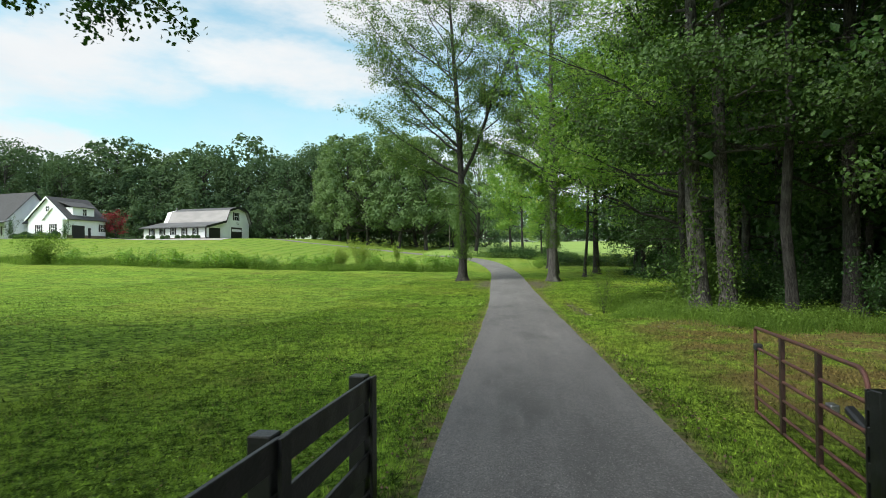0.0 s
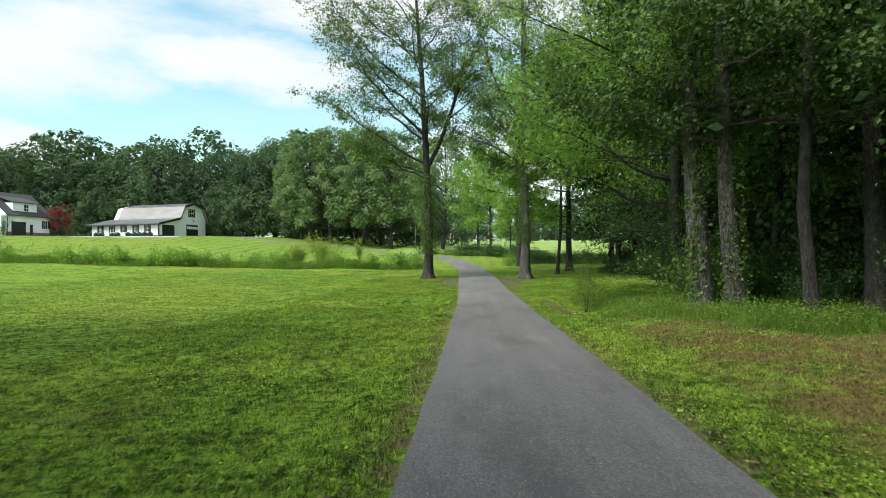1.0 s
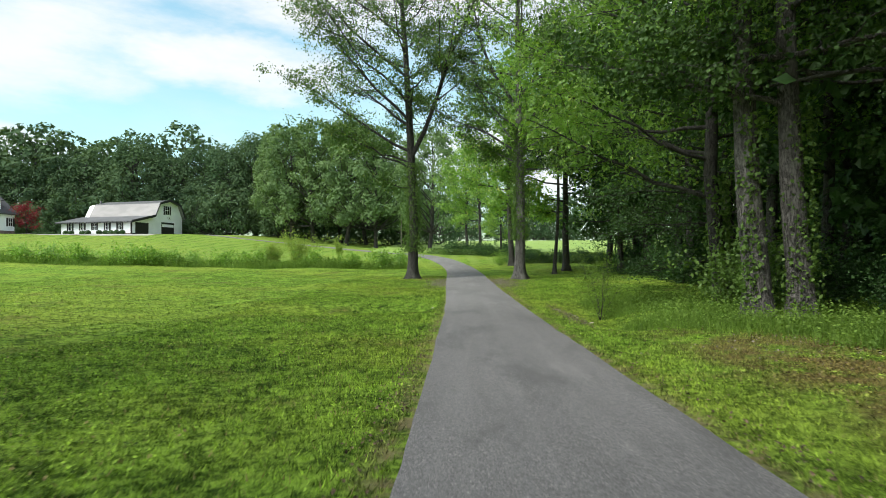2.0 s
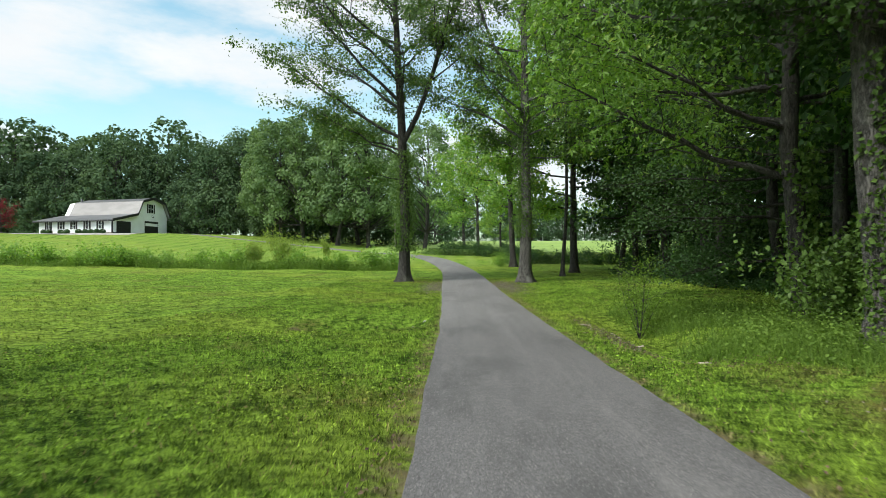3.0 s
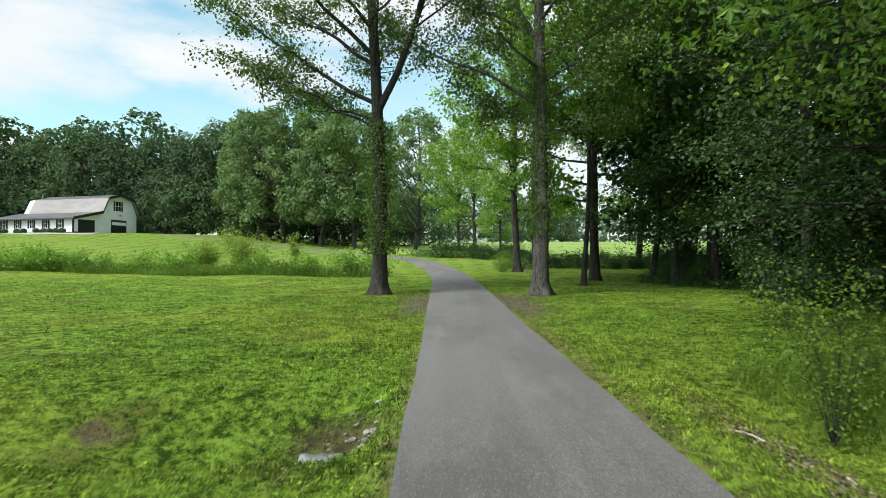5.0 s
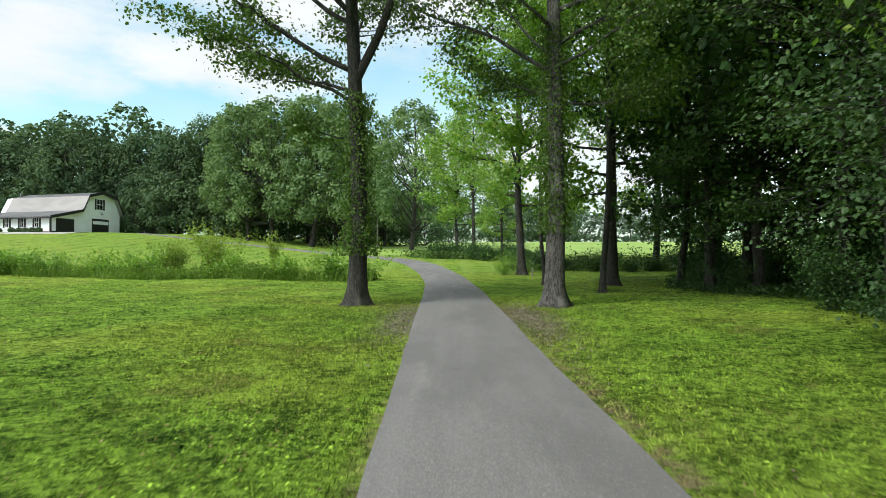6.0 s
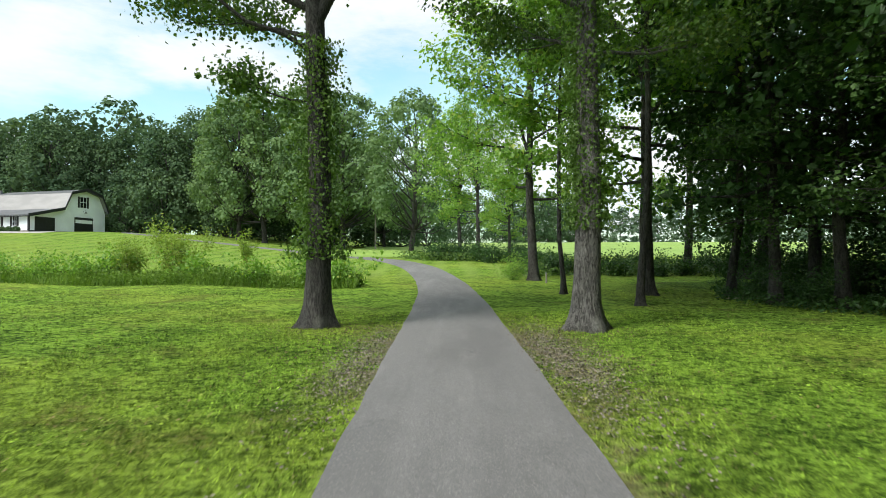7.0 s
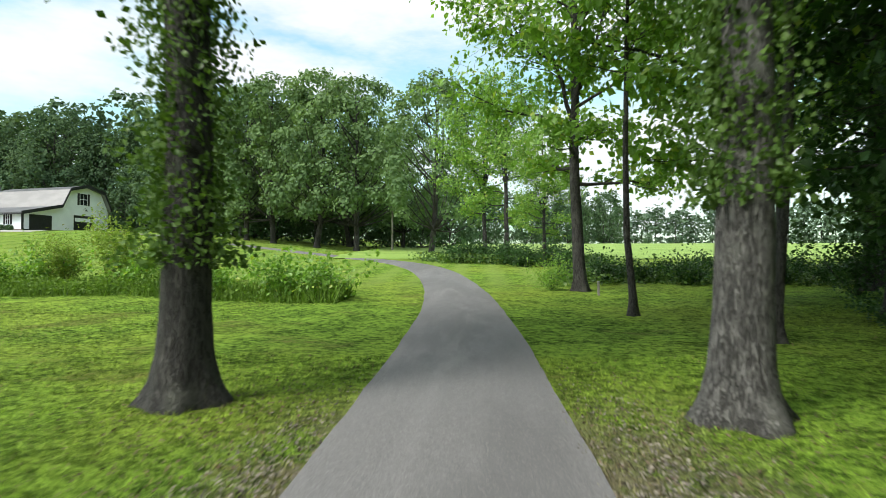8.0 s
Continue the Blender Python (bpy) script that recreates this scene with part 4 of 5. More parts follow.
    part("base_band", boxed(-0.03, 0.0, -W, 0, 0.0, 0.28), TRIM, barn, "dark base band")
    part("chimney_pipe", boxed(L - 1.9, L - 1.6, -8.2, -7.9, 6.3, 7.4, bevel=0.03), ROOF_GREY, barn)
    return barn, m


barn, barn_m = build_barn()
apron = new("pavement", sheet("pavement", np.linspace(-104, -55, 44), np.linspace(117.0, 125.6, 9), lambda x, y: land(x, y) + 0.035, CONCRETE))
tagged(apron, "pale concrete apron before the barn and garage", "pavement", kind="structure")
def ball_meshes(seed, r, leaves, leaf, mat):
    """A clipped ball of leaves on a short stem."""
    g = np.random.default_rng(seed)
    d = unit(g.normal(size=(leaves, 3)))
    P = d * r * (0.82 + 0.22 * g.uniform(0, 1, (leaves, 1))) * [1.1, 1.1, 0.95] + [0, 0, r * 0.9]
    v, f = rings(np.array([[0, 0, -0.1], [0, 0, r * 0.5], [0.02, 0, r]]), [0.03, 0.025, 0.015], 6)
    return mesh("stem", v, f, BARK_DARK, True), mesh("foliage", *leaf_quads(g, P[P[:, 2] > 0], leaf, 0.2, slim=0.5, out=d[P[:, 2] > 0] * 1.2, loose=0.4), mat)


ball = ball_meshes(120, 0.38, 700, 0.11, LEAF_C)
for i, f in enumerate((0.08, 0.155, 0.235, 0.31, 0.40, 0.56, 0.64, 0.80, 0.875)):
    p = barn_m @ Vector((f * 16.3, 0.85, 0))
    bush("box_bush", ball, p.x, p.y, "clipped round dark green bush by the barn wall", "clipped bushes by the barn", i * 50, 1.25)
for i in range(7):
    p = barn_m @ Vector((17.2 + i * 0.75, 0.9 + 0.1 * (i % 2), 0))
    bush("box_bush", ball, p.x, p.y, "low clipped pale green hedge bush by the barn", "clipped bushes by the barn", i * 50, 1.0)


# ---- farmhouse ----
def build_house():
    m = Matrix.Translation((-82.5, 111.1, 6.68)) @ Matrix.Rotation(radians(166.8), 4, "Z")
    house = empty("farmhouse", m, "white farmhouse with grey shingle roof and black shutters", "house")
    W, D = 10.2, 8.6                       # front gable along x, garage side along -y
    part("wall", prism([(0.0, 0.0), (0.0, 3.9), (-D, 3.9), (-D, 0.0)], 0, W), WHITE, house)
    # front gable end above the eaves
    bm = bmesh.new()
    for y in (0.0, -0.3):
        bm.faces.new([bm.verts.new(p) for p in ((0, y, 3.88), (W, y, 3.88), (W / 2, y, 8.0))])
    a, b = list(bm.faces)
    for i in range(3):
        j = (i + 1) % 3
        bm.faces.new((a.verts[i], a.verts[j], b.verts[j], b.verts[i]))
    part("gable", bm, WHITE, house)
    part("plinth", boxed(-0.03, W + 0.03, -D - 0.03, 0.03, -1.5, 0.75), STONE, house, "brown brick plinth")

    def slope(name, pts, thick, mat, label=""):
        bm = bmesh.new()
        lo = [bm.verts.new(p) for p in pts]
        hi = [bm.verts.new((p[0], p[1], p[2] + thick)) for p in pts]
        bm.faces.new(lo[::-1])
        bm.faces.new(hi)
        for i in range(len(pts)):
            j = (i + 1) % len(pts)
            bm.faces.new((lo[i], lo[j], hi[j], hi[i]))
        part(name, bm, mat, house, label)

    h, r, o = 3.75, 8.05, 0.45
    slope("roof", [(-o, o, h - 0.15), (W / 2, o, r), (W / 2, -D - o, r), (-o, -D - o, h - 0.15)], 0.16, SHINGLE, "grey shingle roof")
    slope("roof", [(W + o, o, h - 0.15), (W + o, -D - o, h - 0.15), (W / 2, -D - o, r), (W / 2, o, r)], 0.16, SHINGLE, "grey shingle roof")
    for x in (-o, W + o):
        slope("edge_board", [(x, o + 0.06, h - 0.30), (W / 2, o + 0.06, r - 0.15), (W / 2, o - 0.02, r - 0.15), (x, o - 0.02, h - 0.30)], 0.30, WHITE)
    # small projecting gable
    part("bay", prism([(0.9, 0.0), (0.9, 3.7), (0.0, 3.7), (0.0, 0.0)], 0.2, 5.0), WHITE, house)
    slope("bay_roof", [(-0.1, 1.2, 3.45), (2.6, 1.2, 5.9), (2.6, -0.6, 5.9), (-0.1, -0.6, 3.45)], 0.14, WHITE)
    slope("bay_roof", [(5.3, 1.2, 3.45), (5.3, -0.6, 3.45), (2.6, -0.6, 5.9), (2.6, 1.2, 5.9)], 0.14, WHITE)
    bm = bmesh.new()
    tri = [bm.verts.new(p) for p in ((0.2, 0.9, 3.68), (5.0, 0.9, 3.68), (2.6, 0.9, 5.86))]
    bm.faces.new(tri)
    part("bay_gable", bm, WHITE, house)
    for x, y, z, hh, sh in ((2.6, 0.9, 1.15, 1.6, True), (7.4, 0.0, 1.15, 1.6, True), (5.1, 0.0, 5.3, 1.0, False)):
        w = window_unit(house, 0.95, hh, sh)
        w.matrix_local = Matrix.Translation((x, y, z)) @ Matrix.Rotation(math.pi, 4, "Z")
    side = Matrix.Rotation(-math.pi / 2, 4, "Z")
    part("garage_door", boxed(-0.05, 0.02, -3.7, -0.9, 0.1, 2.6), TRIM, house, "black sectional door")
    part("door", boxed(-0.05, 0.02, -5.1, -4.5, 0.3, 2.2), TRIM, house)
    w = window_unit(house, 0.7, 1.4)
    w.matrix_local = Matrix.Translation((0, -7.8, 1.6)) @ side
    # shed dormer over the garage
    part("dormer", prism([(-1.6, 4.0), (-1.6, 6.1), (-6.4, 6.1), (-6.4, 4.0)], 0.55, 3.6), WHITE, house)
    slope("dormer_roof", [(0.2, -1.2, 6.05), (4.3, -1.2, 7.35), (4.3, -6.8, 7.35), (0.2, -6.8, 6.05)], 0.14, SHINGLE, "grey shingle roof")
    w = window_unit(house, 0.85, 1.2, False)
    w.matrix_local = Matrix.Translation((0.55, -4.2, 4.6)) @ side
    part("downpipe", boxed(-0.08, 0.0, -0.12, -0.02, 0.0, 3.6), TRIM, house)
    # wing set back, with porch
    part("wing", prism([(-3.0, 0.0), (-3.0, 3.4), (-8.0, 7.0), (-12.0, 3.4), (-12.0, 0.0)], W, W + 5.0), WHITE, house)
    slope("wing_roof", [(W - 1.0, -2.6, 3.3), (W - 1.0, -8.0, 7.15), (W + 5.0, -8.0, 7.15), (W + 5.0, -2.6, 3.3)], 0.15, SHINGLE, "grey shingle roof")
    part("main_wall", prism([(1.0, 0.0), (1.0, 3.6), (-5.0, 9.6), (-11.0, 3.6), (-11.0, 0.0)], W + 5.0, W + 24), WHITE, house)
    slope("main_roof", [(W + 4.4, 1.6, 3.3), (W + 4.4, -5.0, 9.75), (W + 24, -5.0, 9.75), (W + 24, 1.6, 3.3)], 0.16, SHINGLE, "grey shingle roof")
    slope("main_roof", [(W + 4.4, -11.6, 3.3), (W + 24, -11.6, 3.3), (W + 24, -5.0, 9.75), (W + 4.4, -5.0, 9.75)], 0.16, SHINGLE, "grey shingle roof")
    slope("porch_roof", [(W + 3.0, 4.2, 2.9), (W + 3.0, 0.9, 3.7), (W + 24, 0.9, 3.7), (W + 24, 4.2, 2.9)], 0.12, ROOF_GREY, "grey metal porch roof")
    for i in range(7):
        part("porch_post", boxed(W + 3.3 + i * 3.0, W + 3.5 + i * 3.0, 3.8, 4.0, 0.0, 3.0), WHITE, house)
    for i in range(5):
        w = window_unit(house, 0.9, 1.7)
        w.matrix_local = Matrix.Translation((W + 6.5 + i * 3.4, 1.0, 0.9)) @ Matrix.Rotation(math.pi, 4, "Z")
    return m


house_m = build_house()
for i in range(9):
    p = house_m @ Vector((0.6 + i * 1.3, 2.0, 0))
    bush("box_bush", ball, p.x, p.y, "dark green foundation bush before the farmhouse", "bushes by the house", i * 40, 1.5 + 0.5 * (i % 3 == 0))
cone_bush = bush_meshes(121, 2.4, 0.7, 1500, 0.10, LEAF_C, 16)
for i, (x, y) in enumerate(((-0.8, 1.3), (12.0, 2.2))):
    p = house_m @ Vector((x, y, 0))
    bush("bush", cone_bush, p.x, p.y, "upright dark green bush at the house corner", "bushes by the house", 0, 1.0 + 0.4 * i)
p = house_m @ Vector((-1.6, -9.6, 0))
plant("maple_tree", grow_tree(130, 4.6, 0.09, 0.8, 2.3, 16, (15, 60), 2600, 0.20, LEAF_RED, BARK_DARK, sides=7, spread_r=0.3), p.x, p.y, "small dark red ornamental maple beside the garage")
p = house_m @ Vector((14.5, 6.0, 0))
plant("tree", grow_tree(131, 4.8, 0.06, 1.2, 2.0, 12, (25, 65), 600, 0.14, WEED, BARK, sides=6, spread_r=0.3), p.x, p.y, "small thin young tree before the porch")
cypress = bush_meshes(122, 2.6, 0.55, 1300, 0.10, LEAF_C, 14)
p = barn_m @ Vector((21.8, 0.5, 0))
bush("bush", cypress, p.x, p.y, "narrow dark evergreen beside the barn")


# ---- fence and gate at the start of the drive ----
def build_fence(name, x, y, turn, posts, step, label, z=-0.21):
    fence = empty(name, Matrix.Translation((x, y, z)) @ Matrix.Rotation(radians(turn), 4, "Z"), label, "fence")
    for i in range(posts):
        part("post", boxed(i * step - 0.075, i * step + 0.075, -0.07, 0.07, -0.4, 1.31, bevel=0.008), BLACK_WOOD, fence)
        part("face_board", boxed(i * step - 0.068, i * step + 0.068, 0.108, 0.132, -0.1, 1.30, bevel=0.004), BLACK_WOOD, fence)
    for i in range(posts - 1):
        for k in range(4):
            t = 1.29 - k * 0.31 + 0.006 * ((i + k) % 3)
            part("board", boxed(i * step - 0.07 * (i == 0), (i + 1) * step - 0.006, 0.072, 0.104, t - 0.165, t, bevel=0.005), BLACK_WOOD, fence)
    return fence


fence = build_fence("fence", -1.24, 5.2, -93.5, 5, 1.8, "black painted four-board wooden fence beside the drive")
part("hinge", boxed(-0.13, -0.075, -0.03, 0.03, 1.05, 1.12, bevel=0.006), TRIM, fence, "black gate hinge")
build_fence("fence", 3.11, 5.62, 8, 3, 1.8, "black painted wooden fence beside the gate", -0.36)


def tube(pts, r, k=10):
    return rings(np.array(pts), [r] * len(pts), k, side=(0.0, 1.0, 0.0))


def build_gate():
    a, b = Vector((3.17, 5.95)), Vector((3.58, 9.60))
    way = (b - a).normalized()
    z = 1.06 - 1.22
    gate = empty("farm_gate", Matrix.Translation((a.x, a.y, z)) @ Matrix.Rotation(math.atan2(way.y, way.x), 4, "Z"), "open rust-red tubular steel farm gate", "gate")
    L, H, r = (b - a).length, 1.22, 0.020
    arc = [(0.2 - 0.2 * math.cos(t), 0, H - 0.2 + 0.2 * math.sin(t)) for t in (math.pi / 2 * i / 6 for i in range(7))]
    far = [(L - 0.05 + 0.05 * math.sin(t), 0, H - 0.05 + 0.05 * math.cos(t)) for t in (math.pi / 2 * i / 4 for i in range(5))]
    v, f = tube([(0, 0, 0.0), (0, 0, 0.5)] + arc + [(L * 0.5, 0, H)] + far + [(L, 0, 0.6), (L, 0, -0.01)], 0.023, 12)
    part("frame", mesh("frame", v, f, GATE_RED, True), None, gate)
    for k in range(5):
        h = H * (0.015, 0.18, 0.355, 0.545, 0.765)[k]
        v, f = tube([(0, 0, h), (L / 2, 0, h - 0.004), (L, 0, h)], r, 10)
        part("rail", mesh("rail", v, f, GATE_RED, True), None, gate)
    for x in (L * 0.325, L * 0.665):
        part("brace", boxed(x - 0.045, x + 0.045, -0.026, 0.026, 0.0, H, bevel=0.006), GATE_BRACE, gate, "dark brown upright brace")
    part("latch", boxed(L - 0.18, L - 0.06, -0.06, 0.05, H * 0.765 - 0.03, H * 0.765 + 0.07, bevel=0.02), TRIM, gate, "black latch with chain")
    v, f = tube([(L - 0.2, -0.04, H * 0.79), (L - 0.14, -0.07, H * 0.70), (L - 0.06, -0.05, H * 0.69), (L + 0.01, -0.04, H * 0.77)], 0.008, 6)
    part("chain", mesh("chain", v, f, GALV, True), None, gate, "steel chain")
    for h in (0.18, 0.95):
        part("hinge_pin", boxed(-0.16, 0.02, -0.02, 0.02, h, h + 0.035, bevel=0.006), GALV, gate, "galvanised hinge pin")
    arm = part("opener_arm", boxed(0.0, 0.75, -0.16, -0.06, 0.52, 0.60, bevel=0.02, turn=Matrix.Translation((0.12, 0, 0)) @ Matrix.Rotation(radians(-14), 4, "Y")), TRIM, gate, "dark grey opener arm")
    part("bracket", boxed(0.95, 1.12, -0.12, -0.03, 0.62, 0.70, bevel=0.01), GALV, arm)
    v, f = tube([(0.06, -0.03, 0.93), (0.08, -0.1, 0.80), (0.10, -0.1, 0.68), (0.2, -0.1, 0.62)], 0.007, 6)
    part("cable", mesh("cable", v, f, TRIM, True), None, gate, "black cable")


build_gate()


# ---- small things by the drive ----
def build_pole():
    x, y = -11.2, 123.0
    pole = empty("utility_pole", Matrix.Translation((x, y, at(x, y))), "thin grey utility pole beside the drive", "pole")
    v, f = rings(np.array([[0, 0, -0.4], [0, 0, 3.0], [0, 0, 6.6]]), [0.13, 0.115, 0.10], 10)
    part("shaft", mesh("shaft", v, f, POLE_WOOD, True), None, pole)
    part("cap", boxed(-0.1, 0.1, -0.1, 0.1, 6.58, 6.66, bevel=0.02), POLE_WOOD, pole)


build_pole()
x, y = 5.3, 70.7
post = new("marker_post")
post.matrix_world = Matrix.Translation((x, y, at(x, y)))
tagged(post, "short dark marker post standing in the grass", "post")
part("shaft", boxed(-0.045, 0.045, -0.045, 0.045, -0.2, 0.55, bevel=0.01), POLE_WOOD, post)
part("cap", boxed(-0.055, 0.055, -0.055, 0.055, 0.55, 0.60, bevel=0.012), GALV, post)


def build_culvert():
    z = at(-2.0, 30.5)
    pipe = empty("culvert_pipe", Matrix.Translation((-1.75, 30.45, z + 0.12)), "ribbed galvanised culvert pipe end in the ditch", "pipe")
    xs = np.linspace(-0.35, 1.2, 32)
    v, f = rings(np.stack([xs, 0 * xs, 0 * xs], -1), 0.19 + 0.012 * np.sin(np.arange(32) * 1.57), 18)
    part("shell", mesh("shell", v, f, GALV, True), None, pipe)
    v, f = rings(np.stack([xs, 0 * xs, 0 * xs], -1), 0.165 + 0 * xs, 18)
    part("lining", mesh("lining", v, f[:, ::-1], TRIM, True), None, pipe)


build_culvert()


def stone_mesh(seed):
    g = np.random.default_rng(seed)
    bm = bmesh.new()
    bmesh.ops.create_icosphere(bm, subdivisions=1, radius=1.0)
    for v in bm.verts:
        v.co *= g.uniform(0.75, 1.15)
        v.co.z *= 0.5
    me = bpy.data.meshes.new("stone")
    bm.to_mesh(me)
    bm.free()
    me.materials.append(RUBBLE)
    return me


stones = [stone_mesh(200 + i) for i in range(4)]
g = random.Random(9)
for i in range(70):
    t = g.random()
    x, y = -1.45 - 0.75 * t + g.gauss(0, 0.12), 31.0 + 1.2 * (1 - t) * g.random() + g.gauss(0, 0.12)
    s = g.uniform(0.025, 0.075)
    st = new("stone", stones[i % 4])
    st.matrix_world = Matrix.Translation((x, y, at(x, y) + s * 0.15)) @ Euler((g.uniform(-.4, .4), g.uniform(-.4, .4), g.uniform(0, 6))).to_matrix().to_4x4() @ Matrix.Diagonal((s * g.uniform(1, 1.6), s, s, 1))
    tagged(st, "pale broken rubble stone by the culvert", "stone", "rubble at the culvert")

for i, (x, y, L, r, a) in enumerate(((3.35, 27.2, 0.4, 0.018, 160), (3.15, 28.3, 0.45, 0.014, 130), (3.3, 28.9, 0.28, 0.024, 60), (2.9, 30.2, 0.6, 0.018, 115), (4.3, 25.9, 0.5, 0.025, 150), (13.0, 62.0, 1.8, 0.06, 10), (12.0, 61.3, 1.2, 0.05, 160))):
    n = 7
    p = np.stack([np.linspace(-L / 2, L / 2, n), 0.03 * np.sin(np.arange(n) * 1.3 + i), 0.02 * np.cos(np.arange(n) + i)], -1)
    v, f = rings(p, np.linspace(r, r * 0.6, n), 8)
    ob = new("log", mesh("log", v, f, DEADWOOD, True))
    ob.matrix_world = Matrix.Translation((x, y, at(x, y) + r * 0.8)) @ Matrix.Rotation(radians(a), 4, "Z")
    tagged(ob, "bleached fallen branch lying in the grass", "branch", "fallen branches")


# ---- grass, weeds and litter ----
def blades(name, pts, length, width, lean, mat, label, category, seed, tip=0.0):
    """Upright blades, one triangle each."""
    g = np.random.default_rng(seed)
    n = len(pts)
    a, b = g.uniform(0, 6.28, n), g.uniform(0, 6.28, n)
    L = (length * g.uniform(0.5, 1.3, n))[:, None]
    s = np.stack([np.cos(a), np.sin(a), 0 * a], -1) * (width * g.uniform(0.6, 1.4, n))[:, None] / 2
    t = np.stack([np.cos(b), np.sin(b), 0 * b], -1) * L * (lean * g.uniform(0.1, 1.3, n))[:, None]
    v = np.stack([pts - s, pts + s, pts + t + np.stack([0 * a, 0 * a, L[:, 0]], -1)], 1).reshape(-1, 3)
    ob = new(name, mesh(name, v, np.arange(n * 3).reshape(-1, 3), mat))
    return tagged(ob, label, category, kind="stuff")


def on_land(x, y, dz=-0.01):
    return np.stack([x, y, land(x, y) + dz], -1)


g = np.random.default_rng(77)


def lawn_points(n, x0, x1, y0, y1, keep):
    x, y = g.uniform(x0, x1, n), g.uniform(y0, y1, n)
    ok = (np.abs(x - road_x(y)) > 1.40 + g.exponential(0.07, n)) & keep(x, y)
    return on_land(x[ok], y[ok])


near = lawn_points(540000, -8, 8, 5, 56, lambda x, y: g.uniform(0, 1, len(x)) < np.clip(1.15 - np.abs(x) / 16 - (y - 5) / 140, 0.3, 1))
blades("lawn_grass", near, 0.068, 0.016, 0.9, BLADE, "short mown green grass blades beside the drive", "grass", 1)
wide = lawn_points(110000, -30, 13, 5, 66, lambda x, y: (np.abs(x) > 7) & (-x < 4 + y * 0.9))
blades("lawn_grass", wide, 0.075, 0.028, 0.9, BLADE, "short mown green grass of the open lawn", "grass", 2)

# low clover leaves
x, y = g.uniform(-9, 7, 130000), g.uniform(4, 46, 130000)
patchy = np.sin(x * 1.3 + 2 * np.sin(y * 0.5)) + np.sin(y * 0.9 - x * 0.4) + g.normal(0, 0.5, len(x))
ok = (np.abs(x - road_x(y)) > 1.45) & (patchy > 0.8)
v, f = leaf_quads(g, on_land(x[ok], y[ok], 0.03), 0.042, 2.0, 0.05, slim=0.5)
tagged(new("clover", mesh("clover", v, f, BLADE)), "patches of low clover in the lawn", "clover", kind="stuff")


def strip_y(x):
    return 66.6 + 0.15 * (-x - 5) + 0.5 * np.sin(x * 0.35)


x = -5 - 75 * g.uniform(0, 1, 26000) ** 1.15
y = strip_y(x) + g.uniform(0, 1, len(x)) ** 0.8 * (3.6 + 0.05 * -x)
ok = g.uniform(0, 1, len(x)) < 0.25 + 0.75 * (0.5 + 0.5 * np.sin(x * 0.8 + 1.7 * np.sin(y * 1.3 + x * 0.23)))
x, y = x[ok], y[ok]
blades("tall_weeds", on_land(x, y), 0.72, 0.045, 0.5, ROUGH, "tall unmown weeds in a strip across the lawn", "weeds", 3)
x = -5 - 60 * g.uniform(0, 1, 27000) ** 1.2
y = strip_y(x) + 0.3 + g.uniform(0, 1, len(x)) * (3.2 + 0.05 * -x)
h = 0.95 * g.uniform(0, 1, len(x)) ** 1.2 * np.clip(0.62 + 0.3 * np.sin(x * 0.9 + y) + 0.3 * np.sin(x * 0.37 + 1.0), 0.15, 1.3)
v, f = leaf_quads(g, on_land(x, y, 0) + np.stack([0 * x, 0 * x, h], -1), 0.15, 0.8, 0.2)
tagged(new("tall_weeds", mesh("tall_weeds", v, f, ROUGH)), "leafy weeds in a strip across the lawn", "weeds", kind="stuff")

x = g.uniform(4.5, 30, 9000)
y = 75.5 + 0.6 * np.sin(x) + 7 * g.uniform(0, 1, 9000)
h = 0.9 * g.uniform(0, 1, len(x)) * (0.65 + 0.35 * np.sin(x * 1.3 + y))
v, f = leaf_quads(g, on_land(x, y, 0) + np.stack([0 * x, 0 * x, h], -1), 0.20, 0.8, 0.2)
tagged(new("field_edge_weeds", mesh("field_edge_weeds", v, f, LEAF_A)), "leafy weeds along the edge of the field", "weeds", kind="stuff")
x = g.uniform(-9, 10, 6000)
y = 93 - 0.3 * x + 6 * g.uniform(0, 1, 6000)
ok = np.abs(x - road_x(y)) > 3.0
x, y = x[ok], y[ok]
h = 0.8 * g.uniform(0, 1, len(x))
v, f = leaf_quads(g, on_land(x, y, 0) + np.stack([0 * x, 0 * x, h], -1), 0.22, 0.8, 0.2)
tagged(new("field_edge_weeds", mesh("field_edge_weeds", v, f, LEAF_A)), "leafy weeds below the small trees", "weeds", kind="stuff")

# rough growth between ditch and wood
n = 56000
x, y = g.uniform(4.3, 12.0, n), g.uniform(18.5, 34.0, n)
edge = 4.4 + 2.6 * smooth(-y, -25, -19) + 0.5 * np.sin(y * 1.1)
ok = (x > edge) & (g.uniform(0, 1, n) < (0.6 + 0.4 * smooth(x, 5, 8)) * np.clip(0.62 + 0.5 * np.sin(x * 1.1 + 1.5 * np.sin(y * 0.8)) + 0.3 * np.sin(y * 1.7), 0.12, 1))
x, y = x[ok], y[ok]
blades("rough_grass", on_land(x, y), 0.40, 0.016, 0.6, ROUGH, "rough knee-high grass below the trees", "grass", 4)
x2, y2 = np.repeat(x, 1) + g.normal(0, 0.2, len(x)), y + g.normal(0, 0.2, len(x))
h = (0.30 + 0.35 * np.sin(x2 * 1.7 + y2) ** 2) * g.uniform(0, 1, len(x2)) ** 1.3
v, f = leaf_quads(g, on_land(x2, y2, 0) + np.stack([0 * x2, 0 * x2, h], -1), 0.070, 1.0, 0.2)
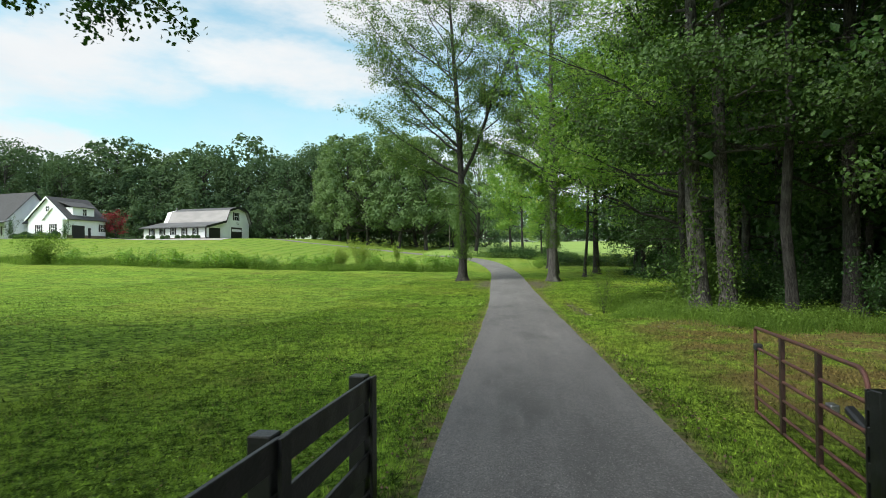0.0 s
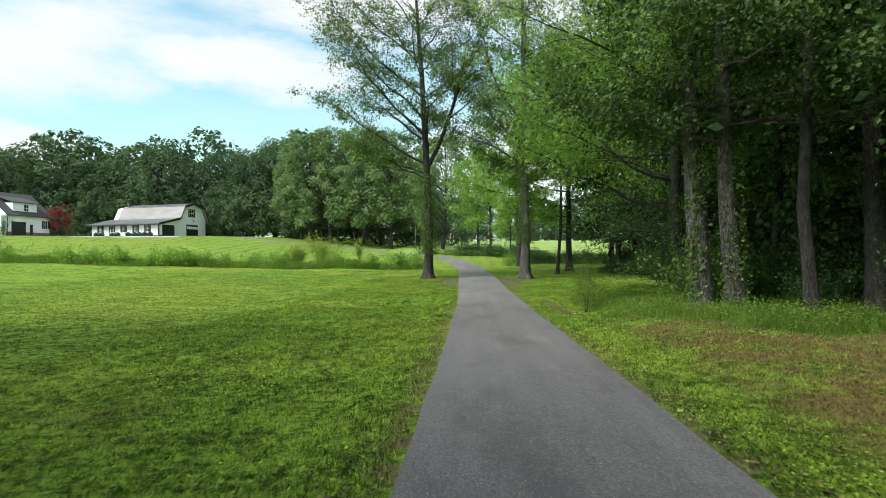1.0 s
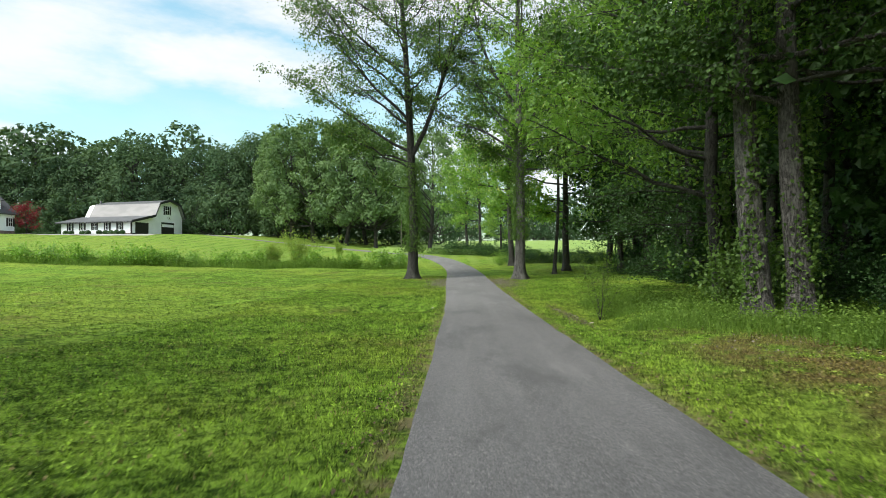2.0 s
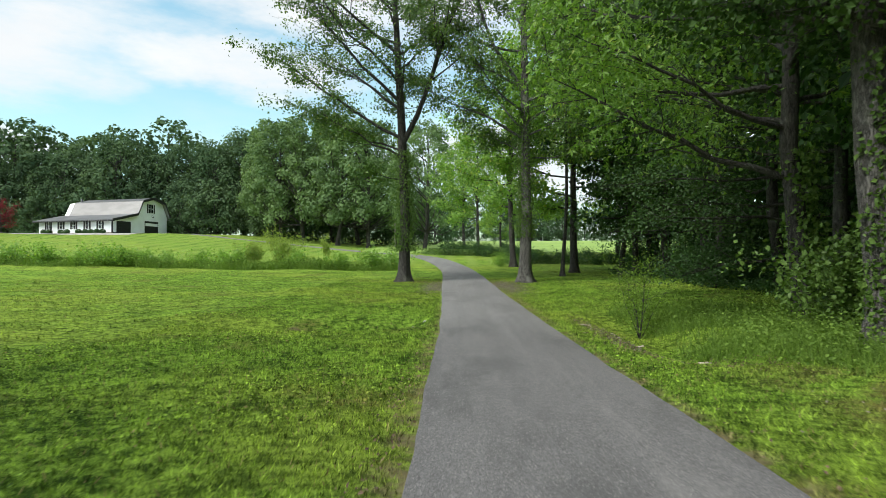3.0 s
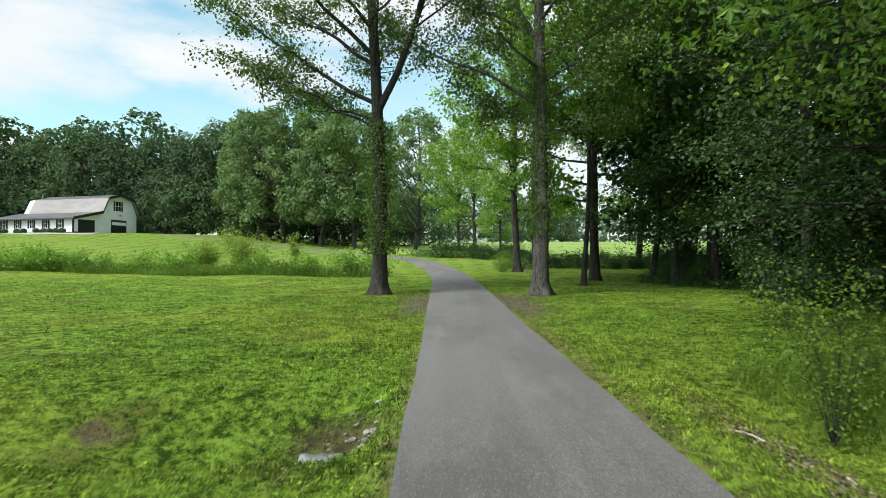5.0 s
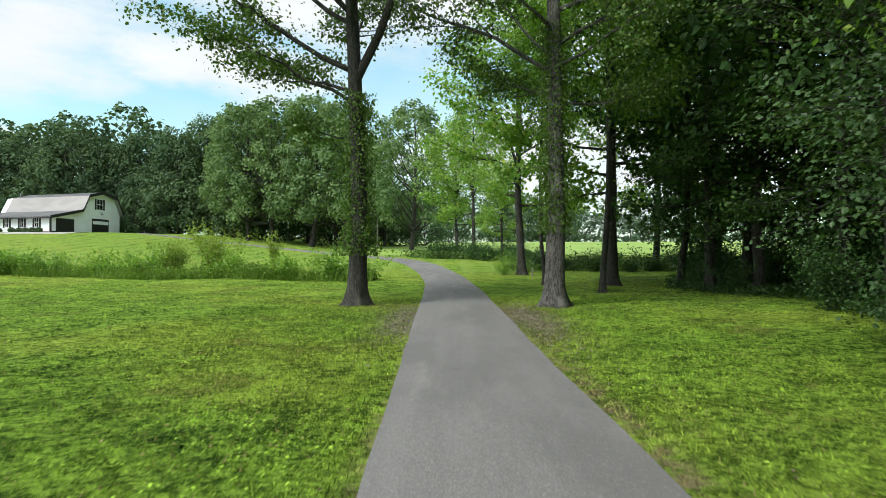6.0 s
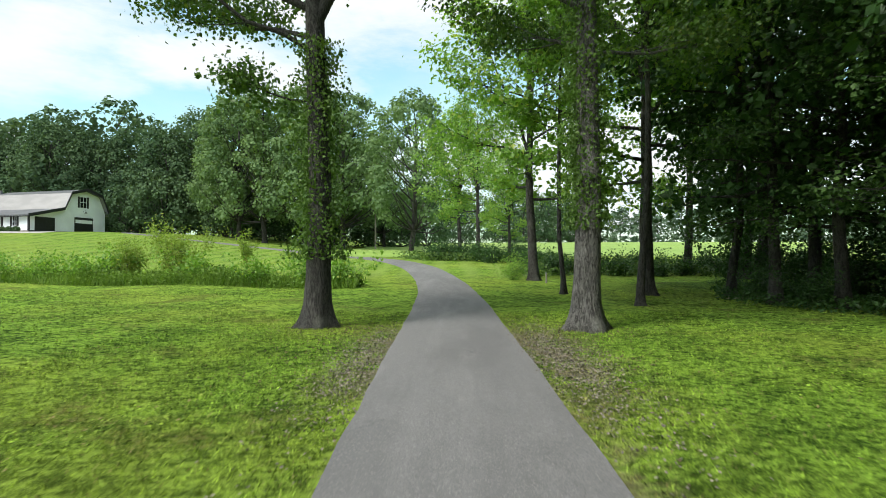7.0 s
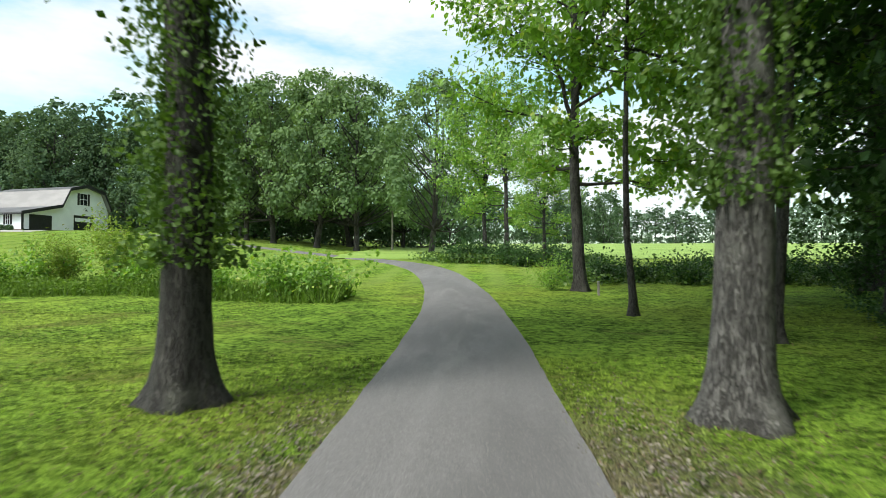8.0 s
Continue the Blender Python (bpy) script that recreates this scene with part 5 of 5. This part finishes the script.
tagged(new("rough_weeds", mesh("rough_weeds", v, f, ROUGH)), "leafy knee-high weeds below the trees", "weeds", kind="stuff")

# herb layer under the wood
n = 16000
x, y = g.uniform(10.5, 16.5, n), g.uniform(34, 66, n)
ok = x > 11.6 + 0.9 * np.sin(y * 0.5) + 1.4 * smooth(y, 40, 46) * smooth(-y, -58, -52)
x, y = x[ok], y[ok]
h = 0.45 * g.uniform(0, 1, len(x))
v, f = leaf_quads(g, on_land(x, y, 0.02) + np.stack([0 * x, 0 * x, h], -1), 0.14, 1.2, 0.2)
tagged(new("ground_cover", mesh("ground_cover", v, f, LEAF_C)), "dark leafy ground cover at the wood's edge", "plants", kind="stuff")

# dead leaves and chips along the verges
P = []
for cx, cy, sx, sy, n in ((-2.6, 49.8, 0.7, 2.6, 1100), (2.5, 48.8, 0.75, 3.0, 1500), (3.6, 51.2, 1.1, 0.9, 500), (-3.5, 51.5, 1.1, 0.8, 400), (3.05, 28.4, 0.24, 2.1, 1300), (4.3, 25.2, 0.7, 0.8, 700), (-3.7, 30.0, 0.4, 0.25, 160), (6.5, 18.0, 1.6, 1.2, 260), (-2.3, 31.3, 0.5, 0.5, 300), (2.35, 12.0, 0.18, 4.5, 500), (-1.1, 16.0, 0.12, 8.0, 700)):
    P.append(on_land(g.normal(cx, sx, n), g.normal(cy, sy, n), 0.03))
P = np.concatenate(P)
P = P[np.abs(P[:, 0] - road_x(P[:, 1])) > 1.3]
v, f = leaf_quads(g, P, 0.042, 1.8, 0.0)
tagged(new("leaf_litter", mesh("leaf_litter", v, f, DEBRIS)), "brown dead leaves and bark chips on the verge", "leaf litter", kind="stuff")

P = np.concatenate([on_land(g.normal(cx, sx, n), g.normal(cy, sy, n), 0.03) for cx, cy, sx, sy, n in ((-1.6, 47.0, 0.36, 2.6, 3200), (2.25, 46.8, 0.42, 2.7, 4200), (3.15, 28.0, 0.25, 1.6, 500), (6.2, 20.5, 1.2, 1.0, 250))])
P = P[np.abs(P[:, 0] - road_x(P[:, 1])) > 1.36]
tagged(new("wood_chips", mesh("wood_chips", *leaf_quads(g, P, 0.045, 1.8, 0.0), CHIP)), "pale chips and twigs strewn on the verge", "litter", kind="stuff")

# oak with a bough over the lawn, and unseen oaks added for shade
shade = grow_tree(71, 19, 0.35, 5.5, 7.5, 20, (5, 55), 3200, 0.52, LEAF_C, BARK_DARK, curve=0.0, spread_r=0.5, fine=False)
oak = plant("oak_tree", shade, -21.0, 9.0, "broad oak with a bough hanging over the lawn", "oaks by the gate")
g = np.random.default_rng(72)
tip = np.array([[0.0, 0, 6.6], [4.0, 1.4, 8.5], [8.0, 3.0, 9.25], [11.0, 4.2, 9.0], [12.7, 4.7, 8.4]])
wood = Soup()
wood.add(*rings(tip, [0.12, 0.09, 0.06, 0.035, 0.012], 7))
A = []
for i in range(26):
    t = g.uniform(1.6, 4)
    q = np.array([np.interp(t, np.arange(5), tip[:, k]) for k in range(3)])
    e = q + [g.normal(0, 0.7), g.normal(0, 0.7), g.uniform(-0.9, 0.5)]
    wood.add(*rings(np.array([q, (q + e) / 2 + [0, 0, 0.1], e]), [0.02, 0.012, 0.005], 4))
    A += [e, (q + e) / 2]
A = np.array(A)
part("bough", wood.mesh("bough", BARK_DARK), None, oak)
P = A[g.integers(0, len(A), 2600)] + g.normal(0, 0.2, (2600, 3))
part("bough_leaves", mesh("bough_leaves", *leaf_quads(g, P, 0.15, 0.6, 0.5), LEAF_C), None, oak)
# out-of-view oaks, added to darken the lawn and drive near the start
for i, (x, y) in enumerate(((-12.0, -1.0), (-17, -4), (-24, -4), (-31, 5), (8.5, 3.0), (-7, -11), (4.5, -6.5), (-34, -8), (-18, -14), (10.5, -5.0), (13.5, 1.5))):
    plant("oak_tree", shade, x, y, "unseen broad oak behind the gate, added to shade the drive", "oaks by the gate", 60 + 50 * i, 0.95 + 0.04 * (i % 4))

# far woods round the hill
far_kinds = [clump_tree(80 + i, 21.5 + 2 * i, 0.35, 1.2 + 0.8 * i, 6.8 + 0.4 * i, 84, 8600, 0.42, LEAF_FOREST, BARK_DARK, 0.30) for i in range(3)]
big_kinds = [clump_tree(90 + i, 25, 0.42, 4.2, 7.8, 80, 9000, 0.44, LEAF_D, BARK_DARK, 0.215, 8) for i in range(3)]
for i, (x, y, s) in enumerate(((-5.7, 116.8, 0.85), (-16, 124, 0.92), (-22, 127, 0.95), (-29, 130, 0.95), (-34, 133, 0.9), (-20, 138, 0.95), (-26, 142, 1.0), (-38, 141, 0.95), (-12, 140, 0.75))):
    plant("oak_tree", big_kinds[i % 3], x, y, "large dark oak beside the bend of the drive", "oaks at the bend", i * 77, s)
rng = random.Random(5)
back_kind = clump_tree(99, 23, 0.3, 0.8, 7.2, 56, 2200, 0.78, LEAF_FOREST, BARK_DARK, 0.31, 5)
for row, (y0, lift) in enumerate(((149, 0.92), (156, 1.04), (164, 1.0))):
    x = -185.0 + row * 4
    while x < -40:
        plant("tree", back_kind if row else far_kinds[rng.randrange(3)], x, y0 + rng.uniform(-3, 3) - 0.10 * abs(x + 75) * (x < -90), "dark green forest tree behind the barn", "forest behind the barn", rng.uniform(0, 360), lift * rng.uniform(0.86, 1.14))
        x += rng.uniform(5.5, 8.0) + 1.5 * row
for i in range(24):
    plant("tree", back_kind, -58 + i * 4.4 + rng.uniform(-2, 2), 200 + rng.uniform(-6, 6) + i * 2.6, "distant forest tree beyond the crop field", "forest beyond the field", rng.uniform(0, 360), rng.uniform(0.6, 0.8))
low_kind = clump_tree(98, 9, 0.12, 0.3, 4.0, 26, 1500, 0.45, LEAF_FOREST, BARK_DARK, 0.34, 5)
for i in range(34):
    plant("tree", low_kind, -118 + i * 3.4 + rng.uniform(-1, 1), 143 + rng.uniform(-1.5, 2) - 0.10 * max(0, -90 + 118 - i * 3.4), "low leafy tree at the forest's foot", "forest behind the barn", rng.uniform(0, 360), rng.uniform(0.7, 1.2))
# haze over these trees comes only from their leaf colour
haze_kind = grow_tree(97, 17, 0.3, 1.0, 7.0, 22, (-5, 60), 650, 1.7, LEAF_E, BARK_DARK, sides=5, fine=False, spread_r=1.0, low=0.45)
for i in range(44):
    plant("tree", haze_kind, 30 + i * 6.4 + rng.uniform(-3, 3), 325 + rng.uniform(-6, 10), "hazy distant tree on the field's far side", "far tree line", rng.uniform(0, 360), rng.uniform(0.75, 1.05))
